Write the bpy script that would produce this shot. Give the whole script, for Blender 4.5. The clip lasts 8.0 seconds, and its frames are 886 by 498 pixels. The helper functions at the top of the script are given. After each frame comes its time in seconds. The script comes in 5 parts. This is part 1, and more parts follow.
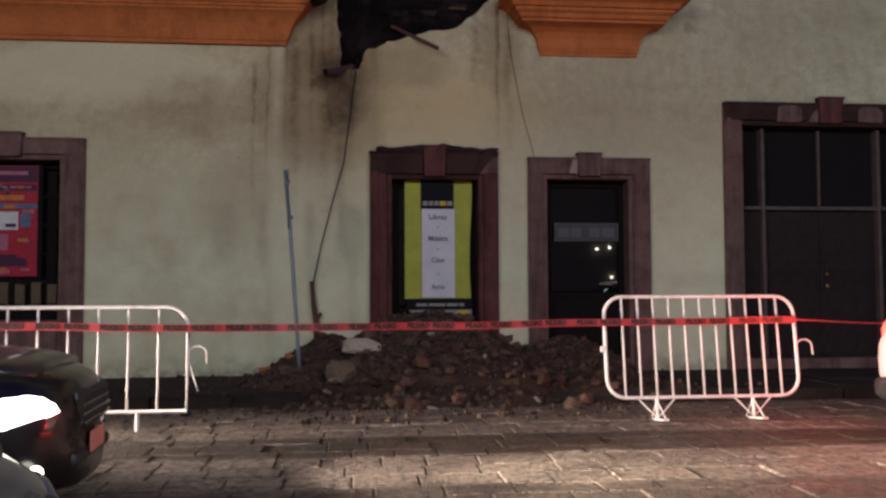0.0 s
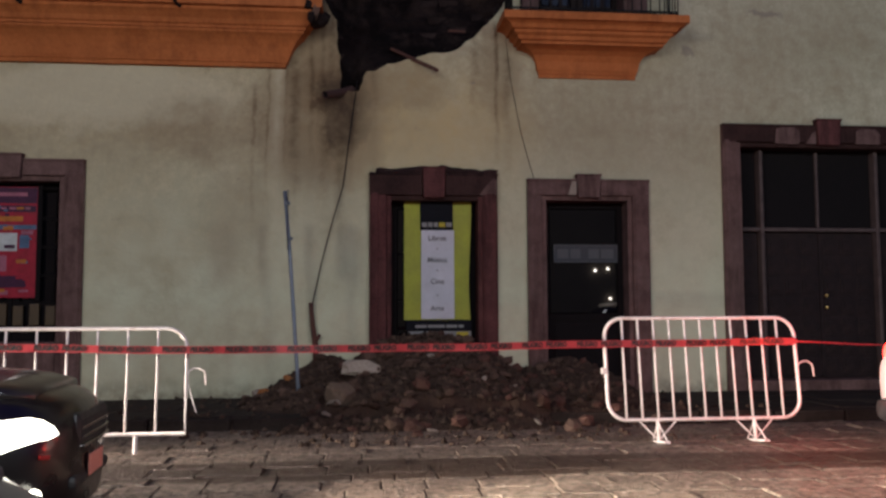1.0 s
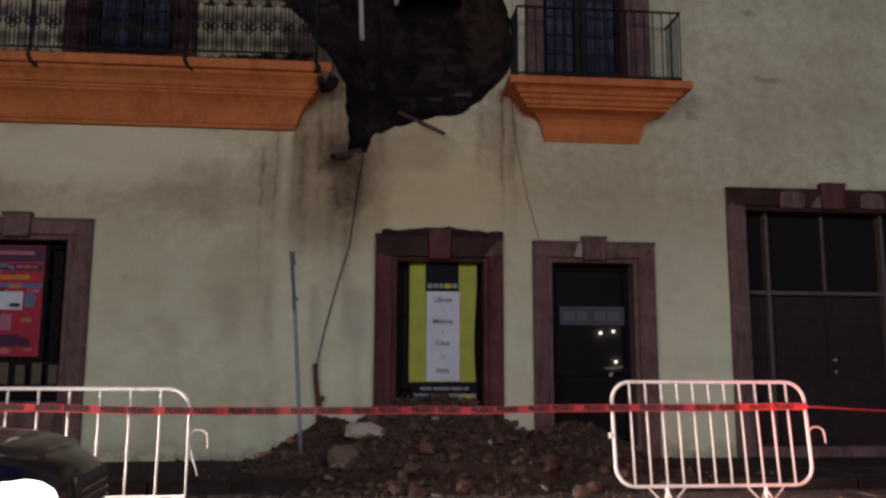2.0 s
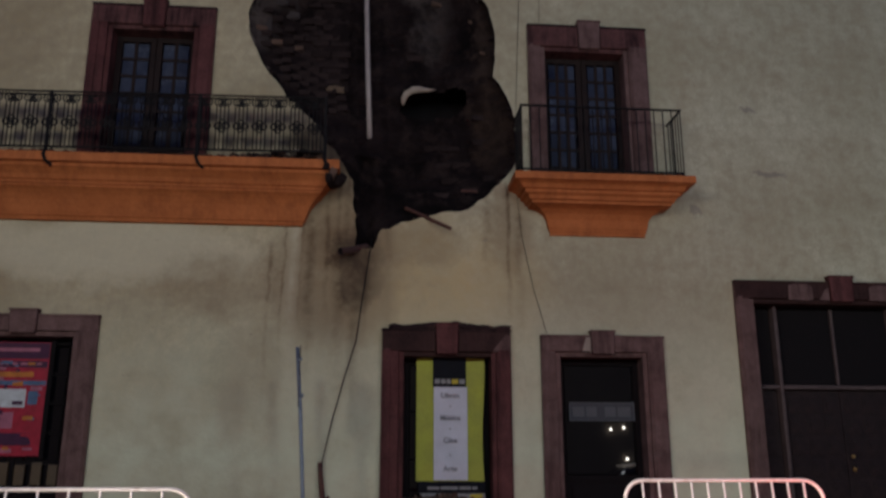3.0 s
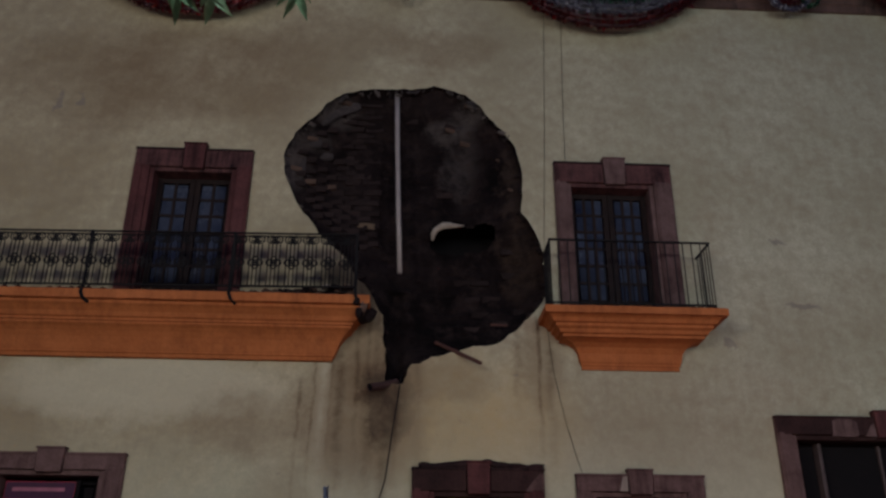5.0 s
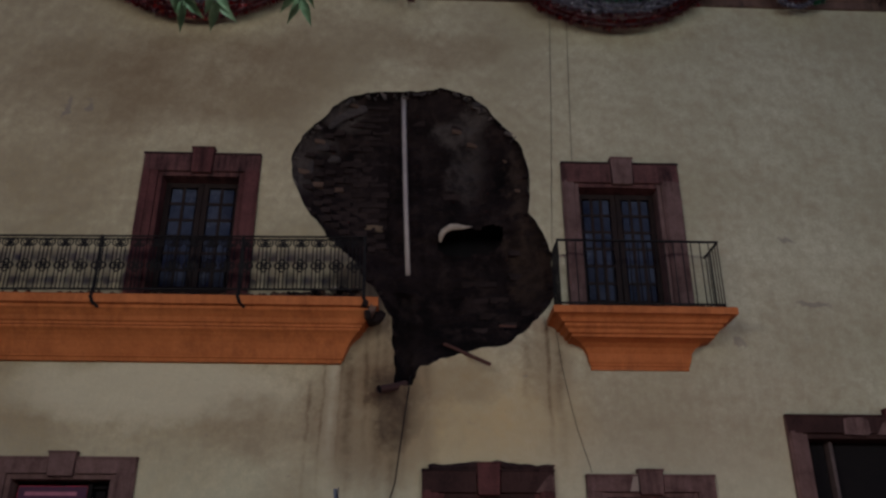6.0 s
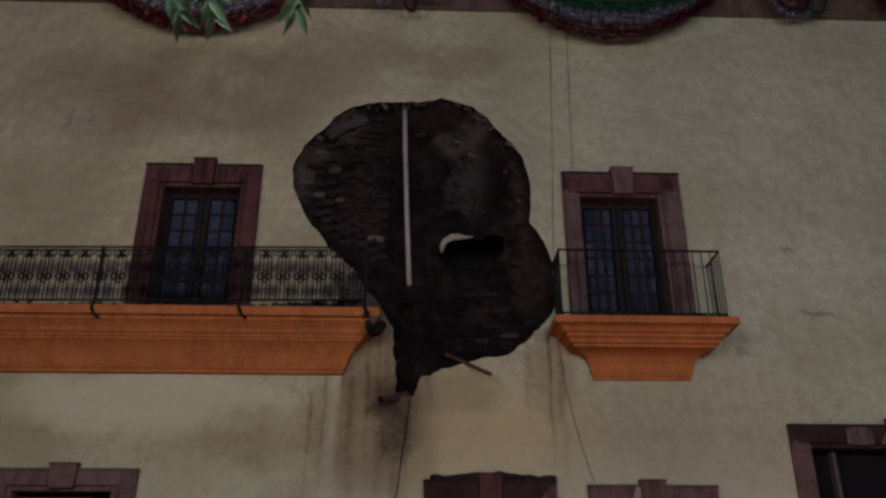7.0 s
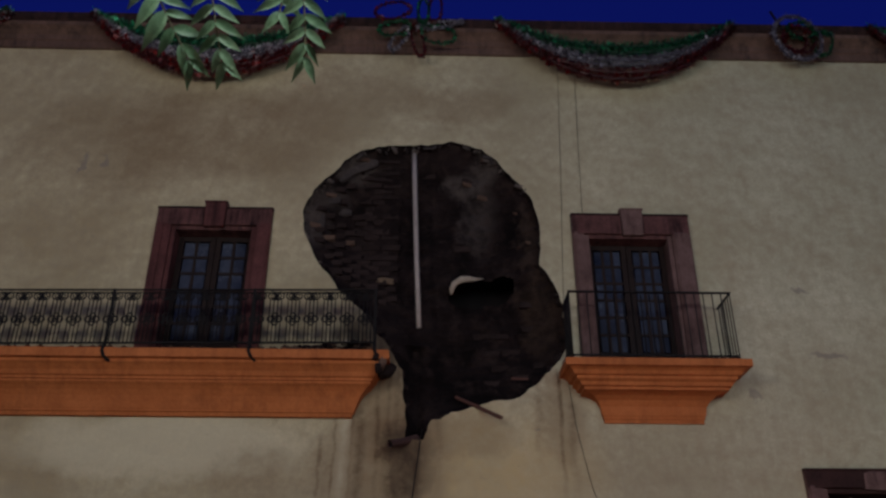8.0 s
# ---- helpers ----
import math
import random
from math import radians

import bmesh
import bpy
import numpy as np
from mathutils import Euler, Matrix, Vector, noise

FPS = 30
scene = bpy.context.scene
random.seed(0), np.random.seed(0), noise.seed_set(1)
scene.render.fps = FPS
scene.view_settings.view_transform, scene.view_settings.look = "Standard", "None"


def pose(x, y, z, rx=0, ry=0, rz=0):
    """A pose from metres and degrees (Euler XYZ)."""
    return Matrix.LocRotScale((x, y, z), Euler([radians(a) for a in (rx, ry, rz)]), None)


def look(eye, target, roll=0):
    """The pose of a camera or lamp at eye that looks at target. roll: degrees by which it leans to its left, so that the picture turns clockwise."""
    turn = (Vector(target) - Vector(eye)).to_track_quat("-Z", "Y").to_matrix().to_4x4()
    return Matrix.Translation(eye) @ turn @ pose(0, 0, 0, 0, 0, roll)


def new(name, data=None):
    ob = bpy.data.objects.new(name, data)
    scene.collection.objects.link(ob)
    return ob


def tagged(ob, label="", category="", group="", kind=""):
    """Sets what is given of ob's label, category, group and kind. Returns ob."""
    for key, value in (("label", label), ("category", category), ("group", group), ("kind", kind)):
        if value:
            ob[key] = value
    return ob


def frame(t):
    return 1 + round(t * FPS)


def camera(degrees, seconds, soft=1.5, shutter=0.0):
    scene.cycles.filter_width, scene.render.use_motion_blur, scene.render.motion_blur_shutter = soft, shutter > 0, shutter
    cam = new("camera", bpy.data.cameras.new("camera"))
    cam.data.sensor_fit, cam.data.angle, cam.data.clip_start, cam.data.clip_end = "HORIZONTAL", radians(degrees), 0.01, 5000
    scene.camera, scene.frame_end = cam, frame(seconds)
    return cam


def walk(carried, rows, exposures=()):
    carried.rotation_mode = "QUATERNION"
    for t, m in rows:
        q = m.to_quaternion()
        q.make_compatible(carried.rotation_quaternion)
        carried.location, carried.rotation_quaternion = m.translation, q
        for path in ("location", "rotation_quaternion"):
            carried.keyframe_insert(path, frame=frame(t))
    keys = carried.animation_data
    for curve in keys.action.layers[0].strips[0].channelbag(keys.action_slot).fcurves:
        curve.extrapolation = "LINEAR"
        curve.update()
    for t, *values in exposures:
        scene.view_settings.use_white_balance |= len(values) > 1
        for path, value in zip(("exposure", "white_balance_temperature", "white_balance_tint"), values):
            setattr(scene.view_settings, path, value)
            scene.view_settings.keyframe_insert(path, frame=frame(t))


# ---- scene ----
cam = camera(55.8, 8.0, 2.6, 0.5)

PATH = [
    (0, (0.075, -11.858, 1.327), (0.27, -9.87, 1.419), -0.2),
    (0.5, (0.064, -11.855, 1.327), (0.263, -9.867, 1.434), -0.1),
    (1, (0.054, -11.85, 1.327), (0.254, -9.865, 1.47), -0.2),
    (1.5, (0.045, -11.845, 1.327), (0.241, -9.867, 1.553), -0.0),
    (1.7, (0.042, -11.842, 1.327), (0.236, -9.867, 1.575), 0.1),
    (2.8, (0.03, -11.826, 1.327), (0.2, -9.886, 1.786), 0.2),
    (3, (0.028, -11.823, 1.327), (0.197, -9.896, 1.837), 0.0),
    (3.5, (0.024, -11.816, 1.327), (0.182, -9.922, 1.95), -0.3),
    (4, (0.021, -11.812, 1.327), (0.152, -9.959, 2.066), -0.3),
    (4.5, (0.018, -11.812, 1.326), (0.123, -9.985, 2.132), -0.0),
    (4.7, (0.018, -11.813, 1.326), (0.115, -9.987, 2.136), 0.2),
    (5.8, (0.022, -11.823, 1.324), (0.1, -9.998, 2.14), 0.1),
    (6, (0.024, -11.823, 1.325), (0.096, -9.998, 2.14), -0.0),
    (6.5, (0.03, -11.822, 1.325), (0.1, -9.998, 2.144), -0.0),
    (7, (0.036, -11.821, 1.325), (0.103, -10.006, 2.162), -0.1),
    (7.5, (0.042, -11.824, 1.325), (0.099, -10.038, 2.224), -0.1),
    (8, (0.046, -11.831, 1.325), (0.087, -10.059, 2.252), 0.1),
]
EXPOSURES = [(0.0, 0.32, 6300, 10), (1.5, 0.28, 6300, 10), (3.5, 0.12, 6150, 9), (4.5, 0.14, 6200, 9), (8.0, 0.14, 6400, 10)]
walk(cam, [(t, look(e, g, r)) for t, e, g, r in PATH], EXPOSURES)

# ---- world and lights ----
world = bpy.data.worlds.new("night_sky")
scene.world = world
world.use_nodes = True
sky = world.node_tree.nodes["Background"]
sky.inputs["Color"].default_value = (0.010, 0.021, 0.33, 1)
sky.inputs["Strength"].default_value = 0.255


def lamp(name, kind, energy, colour, m, size=0.1, spot=60, blend=0.5):
    data = bpy.data.lights.new(name, kind)
    data.energy, data.color = energy, colour
    if kind == "AREA":
        data.size = size
    else:
        data.shadow_soft_size = size
    if kind == "SPOT":
        data.spot_size, data.spot_blend = radians(spot), blend
    ob = new(name, data)
    ob.matrix_world = m
    return ob


# street lanterns across the road, behind the camera
for x, watts, tint in ((-9.0, 1150, (0.97, 0.86, 0.79)), (-3.0, 820, (0.97, 0.89, 0.84)), (4.0, 760, (0.93, 0.95, 0.96)), (10.0, 800, (0.89, 0.98, 1.0))):
    lamp("street_light", "POINT", watts, tint, pose(x, -14.6, 6.3), 0.8)
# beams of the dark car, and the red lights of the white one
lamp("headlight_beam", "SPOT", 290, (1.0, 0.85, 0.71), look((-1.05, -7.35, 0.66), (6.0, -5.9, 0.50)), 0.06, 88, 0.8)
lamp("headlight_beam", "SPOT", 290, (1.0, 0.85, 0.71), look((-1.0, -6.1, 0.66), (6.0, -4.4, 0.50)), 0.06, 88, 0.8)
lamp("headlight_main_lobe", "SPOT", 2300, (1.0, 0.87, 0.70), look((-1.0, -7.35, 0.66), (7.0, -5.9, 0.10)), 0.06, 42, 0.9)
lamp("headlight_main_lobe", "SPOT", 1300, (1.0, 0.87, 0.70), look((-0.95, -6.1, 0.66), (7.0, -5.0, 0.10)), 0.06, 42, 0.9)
# beams of an unseen car, added to brighten the gutter strip and road
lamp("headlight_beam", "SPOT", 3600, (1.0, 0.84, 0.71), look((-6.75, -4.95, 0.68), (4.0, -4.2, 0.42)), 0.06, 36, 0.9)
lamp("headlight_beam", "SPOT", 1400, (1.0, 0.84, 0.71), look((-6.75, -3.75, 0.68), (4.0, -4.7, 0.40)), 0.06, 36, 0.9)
lamp("tail_light_glow", "POINT", 16, (1.0, 0.05, 0.03), pose(4.28, -4.30, 0.86), 0.06)
lamp("tail_light_glow", "POINT", 38, (1.0, 0.05, 0.03), pose(4.70, -6.30, 0.62), 0.06)


# ---- materials ----
class Nodes:
    """Short hand for node materials."""

    def __init__(self, name):
        self.mat = bpy.data.materials.new(name)
        self.mat.use_nodes = True
        self.tree = self.mat.node_tree
        self.bsdf = self.tree.nodes["Principled BSDF"]
        self.place = self.add("ShaderNodeTexCoord").outputs["Object"]

    def add(self, kind):
        return self.tree.nodes.new(kind)

    def put(self, socket, value):
        if isinstance(value, bpy.types.NodeSocket):
            self.tree.links.new(value, socket)
        elif isinstance(value, tuple) and len(value) == 3 and socket.type == "RGBA":
            socket.default_value = (*value, 1)
        else:
            socket.default_value = value

    def scaled(self, x, y, z, vec=None):
        node = self.add("ShaderNodeMapping")
        self.put(node.inputs["Vector"], vec or self.place)
        node.inputs["Scale"].default_value = (x, y, z)
        return node.outputs["Vector"]

    def noise(self, scale, detail=4, rough=0.6, vec=None):
        node = self.add("ShaderNodeTexNoise")
        self.put(node.inputs["Vector"], vec or self.place)
        node.inputs["Scale"].default_value = scale
        node.inputs["Detail"].default_value = detail
        node.inputs["Roughness"].default_value = rough
        return node.outputs["Fac"]

    def span(self, value, low, high, to_low=0.0, to_high=1.0):
        node = self.add("ShaderNodeMapRange")
        self.put(node.inputs["Value"], value)
        for key, v in (("From Min", low), ("From Max", high), ("To Min", to_low), ("To Max", to_high)):
            node.inputs[key].default_value = v
        return node.outputs["Result"]

    def calc(self, op, a, b=0.0):
        node = self.add("ShaderNodeMath")
        node.operation = op
        self.put(node.inputs[0], a)
        self.put(node.inputs[1], b)
        return node.outputs[0]

    def mix(self, fac, a, b, blend="MIX"):
        node = self.add("ShaderNodeMix")
        node.data_type, node.blend_type = "RGBA", blend
        self.put(node.inputs[0], fac)
        self.put(node.inputs[6], a)
        self.put(node.inputs[7], b)
        return node.outputs[2]

    def axes(self):
        node = self.add("ShaderNodeSeparateXYZ")
        self.put(node.inputs[0], self.place)
        return node.outputs

    def random(self):
        return self.add("ShaderNodeObjectInfo").outputs["Random"]

    def island(self):
        return self.add("ShaderNodeNewGeometry").outputs["Random Per Island"]

    def bump(self, height, strength=0.4, distance=0.02):
        node = self.add("ShaderNodeBump")
        node.inputs["Strength"].default_value = strength
        node.inputs["Distance"].default_value = distance
        self.put(node.inputs["Height"], height)
        self.put(self.bsdf.inputs["Normal"], node.outputs["Normal"])

    def done(self, colour, rough=0.8, metal=0.0):
        self.put(self.bsdf.inputs["Base Color"], colour)
        self.put(self.bsdf.inputs["Roughness"], rough)
        self.put(self.bsdf.inputs["Metallic"], metal)
        return self.mat


def rough_mat(name, dark, light, scale=6.0, rough=0.85, relief=0.3, vary=0.0, metal=0.0, depth=0.01):
    """A surface with grain at two scales; vary: how far single objects differ."""
    n = Nodes(name)
    coarse, fine = n.noise(scale, 5), n.noise(scale * 9, 3)
    fac = n.span(n.calc("ADD", n.calc("MULTIPLY", coarse, 0.65), n.calc("MULTIPLY", fine, 0.35)), 0.32, 0.68)
    colour = n.mix(fac, dark, light)
    if vary:
        shade = n.span(n.random(), 0, 1, 1 - vary, 1 + vary)
        comb = n.add("ShaderNodeCombineColor")
        for k in range(3):
            n.put(comb.inputs[k], shade)
        colour = n.mix(1.0, colour, comb.outputs[0], "MULTIPLY")
    n.bump(fac, relief, depth)
    return n.done(colour, n.span(coarse, 0.3, 0.7, rough - 0.1, min(1, rough + 0.1)), metal)


def stained_mat(name, dark, light, soil, scale, amount=0.6, rough=0.85):
    """Carved stone or paint with grain, soot runs from above and worn paler patches."""
    n = Nodes(name)
    coarse, fine = n.noise(scale, 6, 0.65), n.noise(scale * 11, 4)
    fac = n.span(n.calc("ADD", n.calc("MULTIPLY", coarse, 0.6), n.calc("MULTIPLY", fine, 0.4)), 0.34, 0.66)
    base = n.mix(fac, dark, light)
    runs = n.noise(1.0, 6, 0.72, n.scaled(7, 7, 0.9))
    wide = n.noise(1.3, 5, 0.65)
    grime = n.calc("MULTIPLY", n.span(runs, 0.42, 0.64), n.span(wide, 0.36, 0.60))
    base = n.mix(n.calc("MULTIPLY", grime, amount), base, soil)
    n.bump(n.calc("ADD", coarse, n.calc("MULTIPLY", fine, 0.5)), 0.55, 0.012)
    return n.done(base, rough)


def plaster():
    """Old limewashed render: blotches, soot, drips below the breach and the balconies, greenish painted-in brightness
    near the ground.
    """
    n = Nodes("plaster")
    x, y, z = n.axes()
    blotch, mid, fine = n.noise(0.42, 7, 0.66), n.noise(1.7, 7, 0.68), n.noise(24, 5, 0.65)
    drift, broken = n.noise(0.9, 5, 0.7), n.noise(5.5, 6, 0.7)
    wx = n.calc("ADD", x, n.calc("MULTIPLY", n.calc("SUBTRACT", mid, 0.5), 0.9))
    wz = n.calc("ADD", z, n.calc("MULTIPLY", n.calc("SUBTRACT", drift, 0.5), 1.1))
    near_x = n.calc("ADD", x, n.calc("MULTIPLY", n.calc("SUBTRACT", n.noise(1.0, 4, 0.6, n.scaled(1.2, 1.0, 1.2)), 0.5), 0.22))

    def blob(cx, cz, rx, rz, hard=0.45):
        """A patch with a wandering outline."""
        a = n.calc("POWER", n.calc("ABSOLUTE", n.calc("DIVIDE", n.calc("SUBTRACT", wx, cx), rx)), 2.0)
        b = n.calc("POWER", n.calc("ABSOLUTE", n.calc("DIVIDE", n.calc("SUBTRACT", wz, cz), rz)), 2.0)
        return n.span(n.calc("ADD", a, b), hard, 1.5, 1.0, 0.0)

    def drip(cx, half, top, foot):
        """A run of dirty water, fading downwards and broken along its way."""
        side = n.span(n.calc("ABSOLUTE", n.calc("SUBTRACT", near_x, cx)), half * 0.15, half * 1.2, 1.0, 0.0)
        fade = n.calc("MULTIPLY", n.span(wz, foot, top, 0.0, 1.0), n.span(z, top + 0.25, top + 0.05))
        return n.calc("MULTIPLY", n.calc("MULTIPLY", side, fade), n.span(n.calc("ADD", n.calc("MULTIPLY", broken, 0.5), n.calc("MULTIPLY", mid, 0.5)), 0.38, 0.58, 0.15, 1.0))

    warm = n.mix(n.span(blotch, 0.40, 0.61), (0.35, 0.29, 0.17), (0.59, 0.535, 0.35))
    cool = n.mix(n.span(blotch, 0.38, 0.62), (0.415, 0.40, 0.275), (0.575, 0.57, 0.42))
    base = n.mix(n.span(n.calc("ADD", x, n.calc("MULTIPLY", mid, 3.0)), -1.5, 6.5, 0.0, 0.9), warm, cool)
    base = n.mix(n.span(mid, 0.42, 0.68, 0.0, 0.62), base, (0.30, 0.245, 0.15))
    base = n.mix(n.span(broken, 0.42, 0.66, 0.0, 0.5), base, (0.28, 0.24, 0.16))
    base = n.mix(n.span(fine, 0.36, 0.70, 0.0, 0.45), base, (0.31, 0.28, 0.21))
    # paler wash under the long balcony, ochre bloom under the breach
    base = n.mix(n.calc("MULTIPLY", blob(-3.7, 4.35, 1.9, 0.5), 0.45), base, (0.68, 0.66, 0.49))
    base = n.mix(n.calc("MULTIPLY", blob(1.0, 3.9, 1.5, 1.0, 0.1), n.span(n.calc("ADD", mid, n.calc("MULTIPLY", broken, 0.5)), 0.55, 0.95, 0.25, 0.8)), base, (0.53, 0.42, 0.215))
    # greenish low wall; its paler tone paints in bounced headlight
    low = n.calc("MULTIPLY", n.span(z, 1.6, 3.9, 1.0, 0.0), n.span(mid, 0.35, 0.65, 0.4, 0.85))
    base = n.mix(low, base, (0.60, 0.64, 0.475))
    # splashed dirt along the foot
    dirt = n.calc("MULTIPLY", n.span(z, 0.1, 0.42, 1.0, 0.0), n.span(n.noise(5, 5), 0.35, 0.6))
    base = n.mix(n.calc("MULTIPLY", dirt, 0.7), base, (0.10, 0.085, 0.06))
    # brown soot patches
    for cx, cz, rx, rz, amount in ((-3.3, 9.75, 1.9, 1.0, 0.62), (-5.3, 9.5, 1.5, 0.9, 0.4), (-1.3, 10.6, 1.2, 0.5, 0.35), (0.6, 10.35, 1.0, 0.35, 0.5), (-2.2, 3.85, 0.75, 0.5, 0.4), (-4.6, 8.7, 0.6, 0.3, 0.3),
                                   (-0.55, 3.95, 0.95, 0.95, 0.62), (-0.32, 5.15, 0.7, 1.0, 0.85), (0.55, 4.45, 0.8, 0.3, 0.42), (2.05, 4.75, 0.35, 0.6, 0.5), (-1.7, 2.6, 0.5, 0.6, 0.22)):
        base = n.mix(n.calc("MULTIPLY", blob(cx, cz, rx, rz), n.span(mid, 0.34, 0.64, amount * 0.6, amount)), base, (0.19, 0.13, 0.073))
    # the pale shadow of a downpipe that is gone
    base = n.mix(n.calc("MULTIPLY", drip(-1.10, 0.11, 4.72, 2.2), 0.7), base, (0.60, 0.56, 0.41))
    for cx, half, top, foot, amount in ((-1.43, 0.035, 4.3, 2.0, 0.6), (-1.23, 0.03, 4.75, 2.6, 0.8), (-0.98, 0.03, 4.75, 2.9, 0.6), (-0.86, 0.09, 4.75, 2.3, 0.85), (-0.62, 0.05, 4.85, 2.9, 0.7), (-0.45, 0.11, 4.5, 2.2, 0.85), (-0.22, 0.10, 4.4, 2.0, 0.95),
                                        (-0.06, 0.05, 4.4, 2.9, 0.8), (-0.62, 0.05, 5.9, 3.9, 0.8), (-0.45, 0.035, 5.9, 4.0, 0.8), (-0.33, 0.05, 5.9, 3.9, 0.9), (-0.22, 0.03, 5.6, 4.2, 0.8), (0.26, 0.06, 4.6, 3.1, 0.45), (2.04, 0.04, 5.3, 3.1, 1.0), (2.20, 0.07, 4.9, 2.9, 0.5), (1.72, 0.06, 5.2, 3.8, 0.35)):
        base = n.mix(n.calc("MULTIPLY", drip(cx, half, top, foot), amount), base, (0.095, 0.06, 0.034))
    # soot thrown round the drain stub
    base = n.mix(n.calc("MULTIPLY", blob(-0.20, 4.1, 0.30, 0.55), n.span(mid, 0.36, 0.62, 0.4, 0.9)), base, (0.06, 0.042, 0.03))
    base = n.mix(n.calc("MULTIPLY", blob(-0.75, 5.95, 0.5, 0.45), 0.85), base, (0.045, 0.034, 0.028))
    # small knocks
    knock = n.calc("MULTIPLY", n.span(n.noise(1.0, 5, 0.7, n.scaled(2.6, 1.0, 5.5)), 0.665, 0.71), n.span(n.noise(0.5, 2), 0.42, 0.55))
    for cx, cz, rx, rz in ((4.95, 5.13, 0.10, 0.07), (6.2, 5.82, 0.26, 0.06), (-5.65, 9.0, 0.06, 0.10), (-5.35, 9.05, 0.05, 0.08), (5.9, 6.9, 0.14, 0.05)):
        knock = n.calc("MAXIMUM", knock, blob(cx, cz, rx, rz))
    base = n.mix(n.calc("MULTIPLY", knock, 0.6), base, (0.20, 0.18, 0.16))
    n.bump(n.calc("ADD", n.calc("MULTIPLY", mid, 1.0), n.calc("ADD", n.calc("MULTIPLY", fine, 0.35), n.calc("MULTIPLY", broken, 0.35))), 0.6, 0.025)
    return n.done(base, 0.92)


def masonry():
    """The bare core of an old wall: near black, holding the recess's shade, with earthy patches and faint courses."""
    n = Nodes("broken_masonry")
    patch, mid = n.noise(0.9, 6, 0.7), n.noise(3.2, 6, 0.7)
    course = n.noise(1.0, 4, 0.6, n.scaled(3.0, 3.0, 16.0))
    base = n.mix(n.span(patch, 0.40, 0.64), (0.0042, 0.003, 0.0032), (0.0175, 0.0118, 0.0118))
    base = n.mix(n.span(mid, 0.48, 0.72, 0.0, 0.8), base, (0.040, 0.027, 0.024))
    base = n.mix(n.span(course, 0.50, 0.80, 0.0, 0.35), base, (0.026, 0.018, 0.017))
    # grey plaster and lit patches painted up top, raw brown earth in side lobe
    x, y, z = n.axes()
    wx = n.calc("ADD", x, n.calc("MULTIPLY", n.calc("SUBTRACT", mid, 0.5), 0.8))
    for cx, cz, rx, rz, colour, amount in ((0.92, 8.45, 0.30, 0.85, (0.060, 0.050, 0.047), 0.8), (0.7, 8.95, 0.42, 0.2, (0.075, 0.064, 0.060), 0.8), (-1.80, 8.1, 0.22, 0.5, (0.085, 0.070, 0.064), 0.9), (-1.15, 9.15, 0.42, 0.26, (0.085, 0.072, 0.066), 0.9),
                                           (-1.5, 8.6, 0.3, 0.2, (0.07, 0.058, 0.053), 0.8), (1.15, 9.2, 0.25, 0.25, (0.08, 0.068, 0.062), 0.8), (1.95, 6.6, 0.4, 0.9, (0.048, 0.031, 0.022), 0.7), (1.75, 7.9, 0.2, 0.7, (0.05, 0.034, 0.026), 0.6)):
        a = n.calc("POWER", n.calc("ABSOLUTE", n.calc("DIVIDE", n.calc("SUBTRACT", wx, cx), rx)), 2.0)
        b = n.calc("POWER", n.calc("ABSOLUTE", n.calc("DIVIDE", n.calc("SUBTRACT", z, cz), rz)), 2.0)
        base = n.mix(n.calc("MULTIPLY", n.span(n.calc("ADD", a, b), 0.3, 1.4, 1.0, 0.0), n.span(mid, 0.38, 0.60, amount * 0.25, amount)), base, colour)
    n.bump(n.calc("ADD", mid, n.calc("MULTIPLY", course, 0.6)), 1.0, 0.06)
    return n.done(base, 0.97)


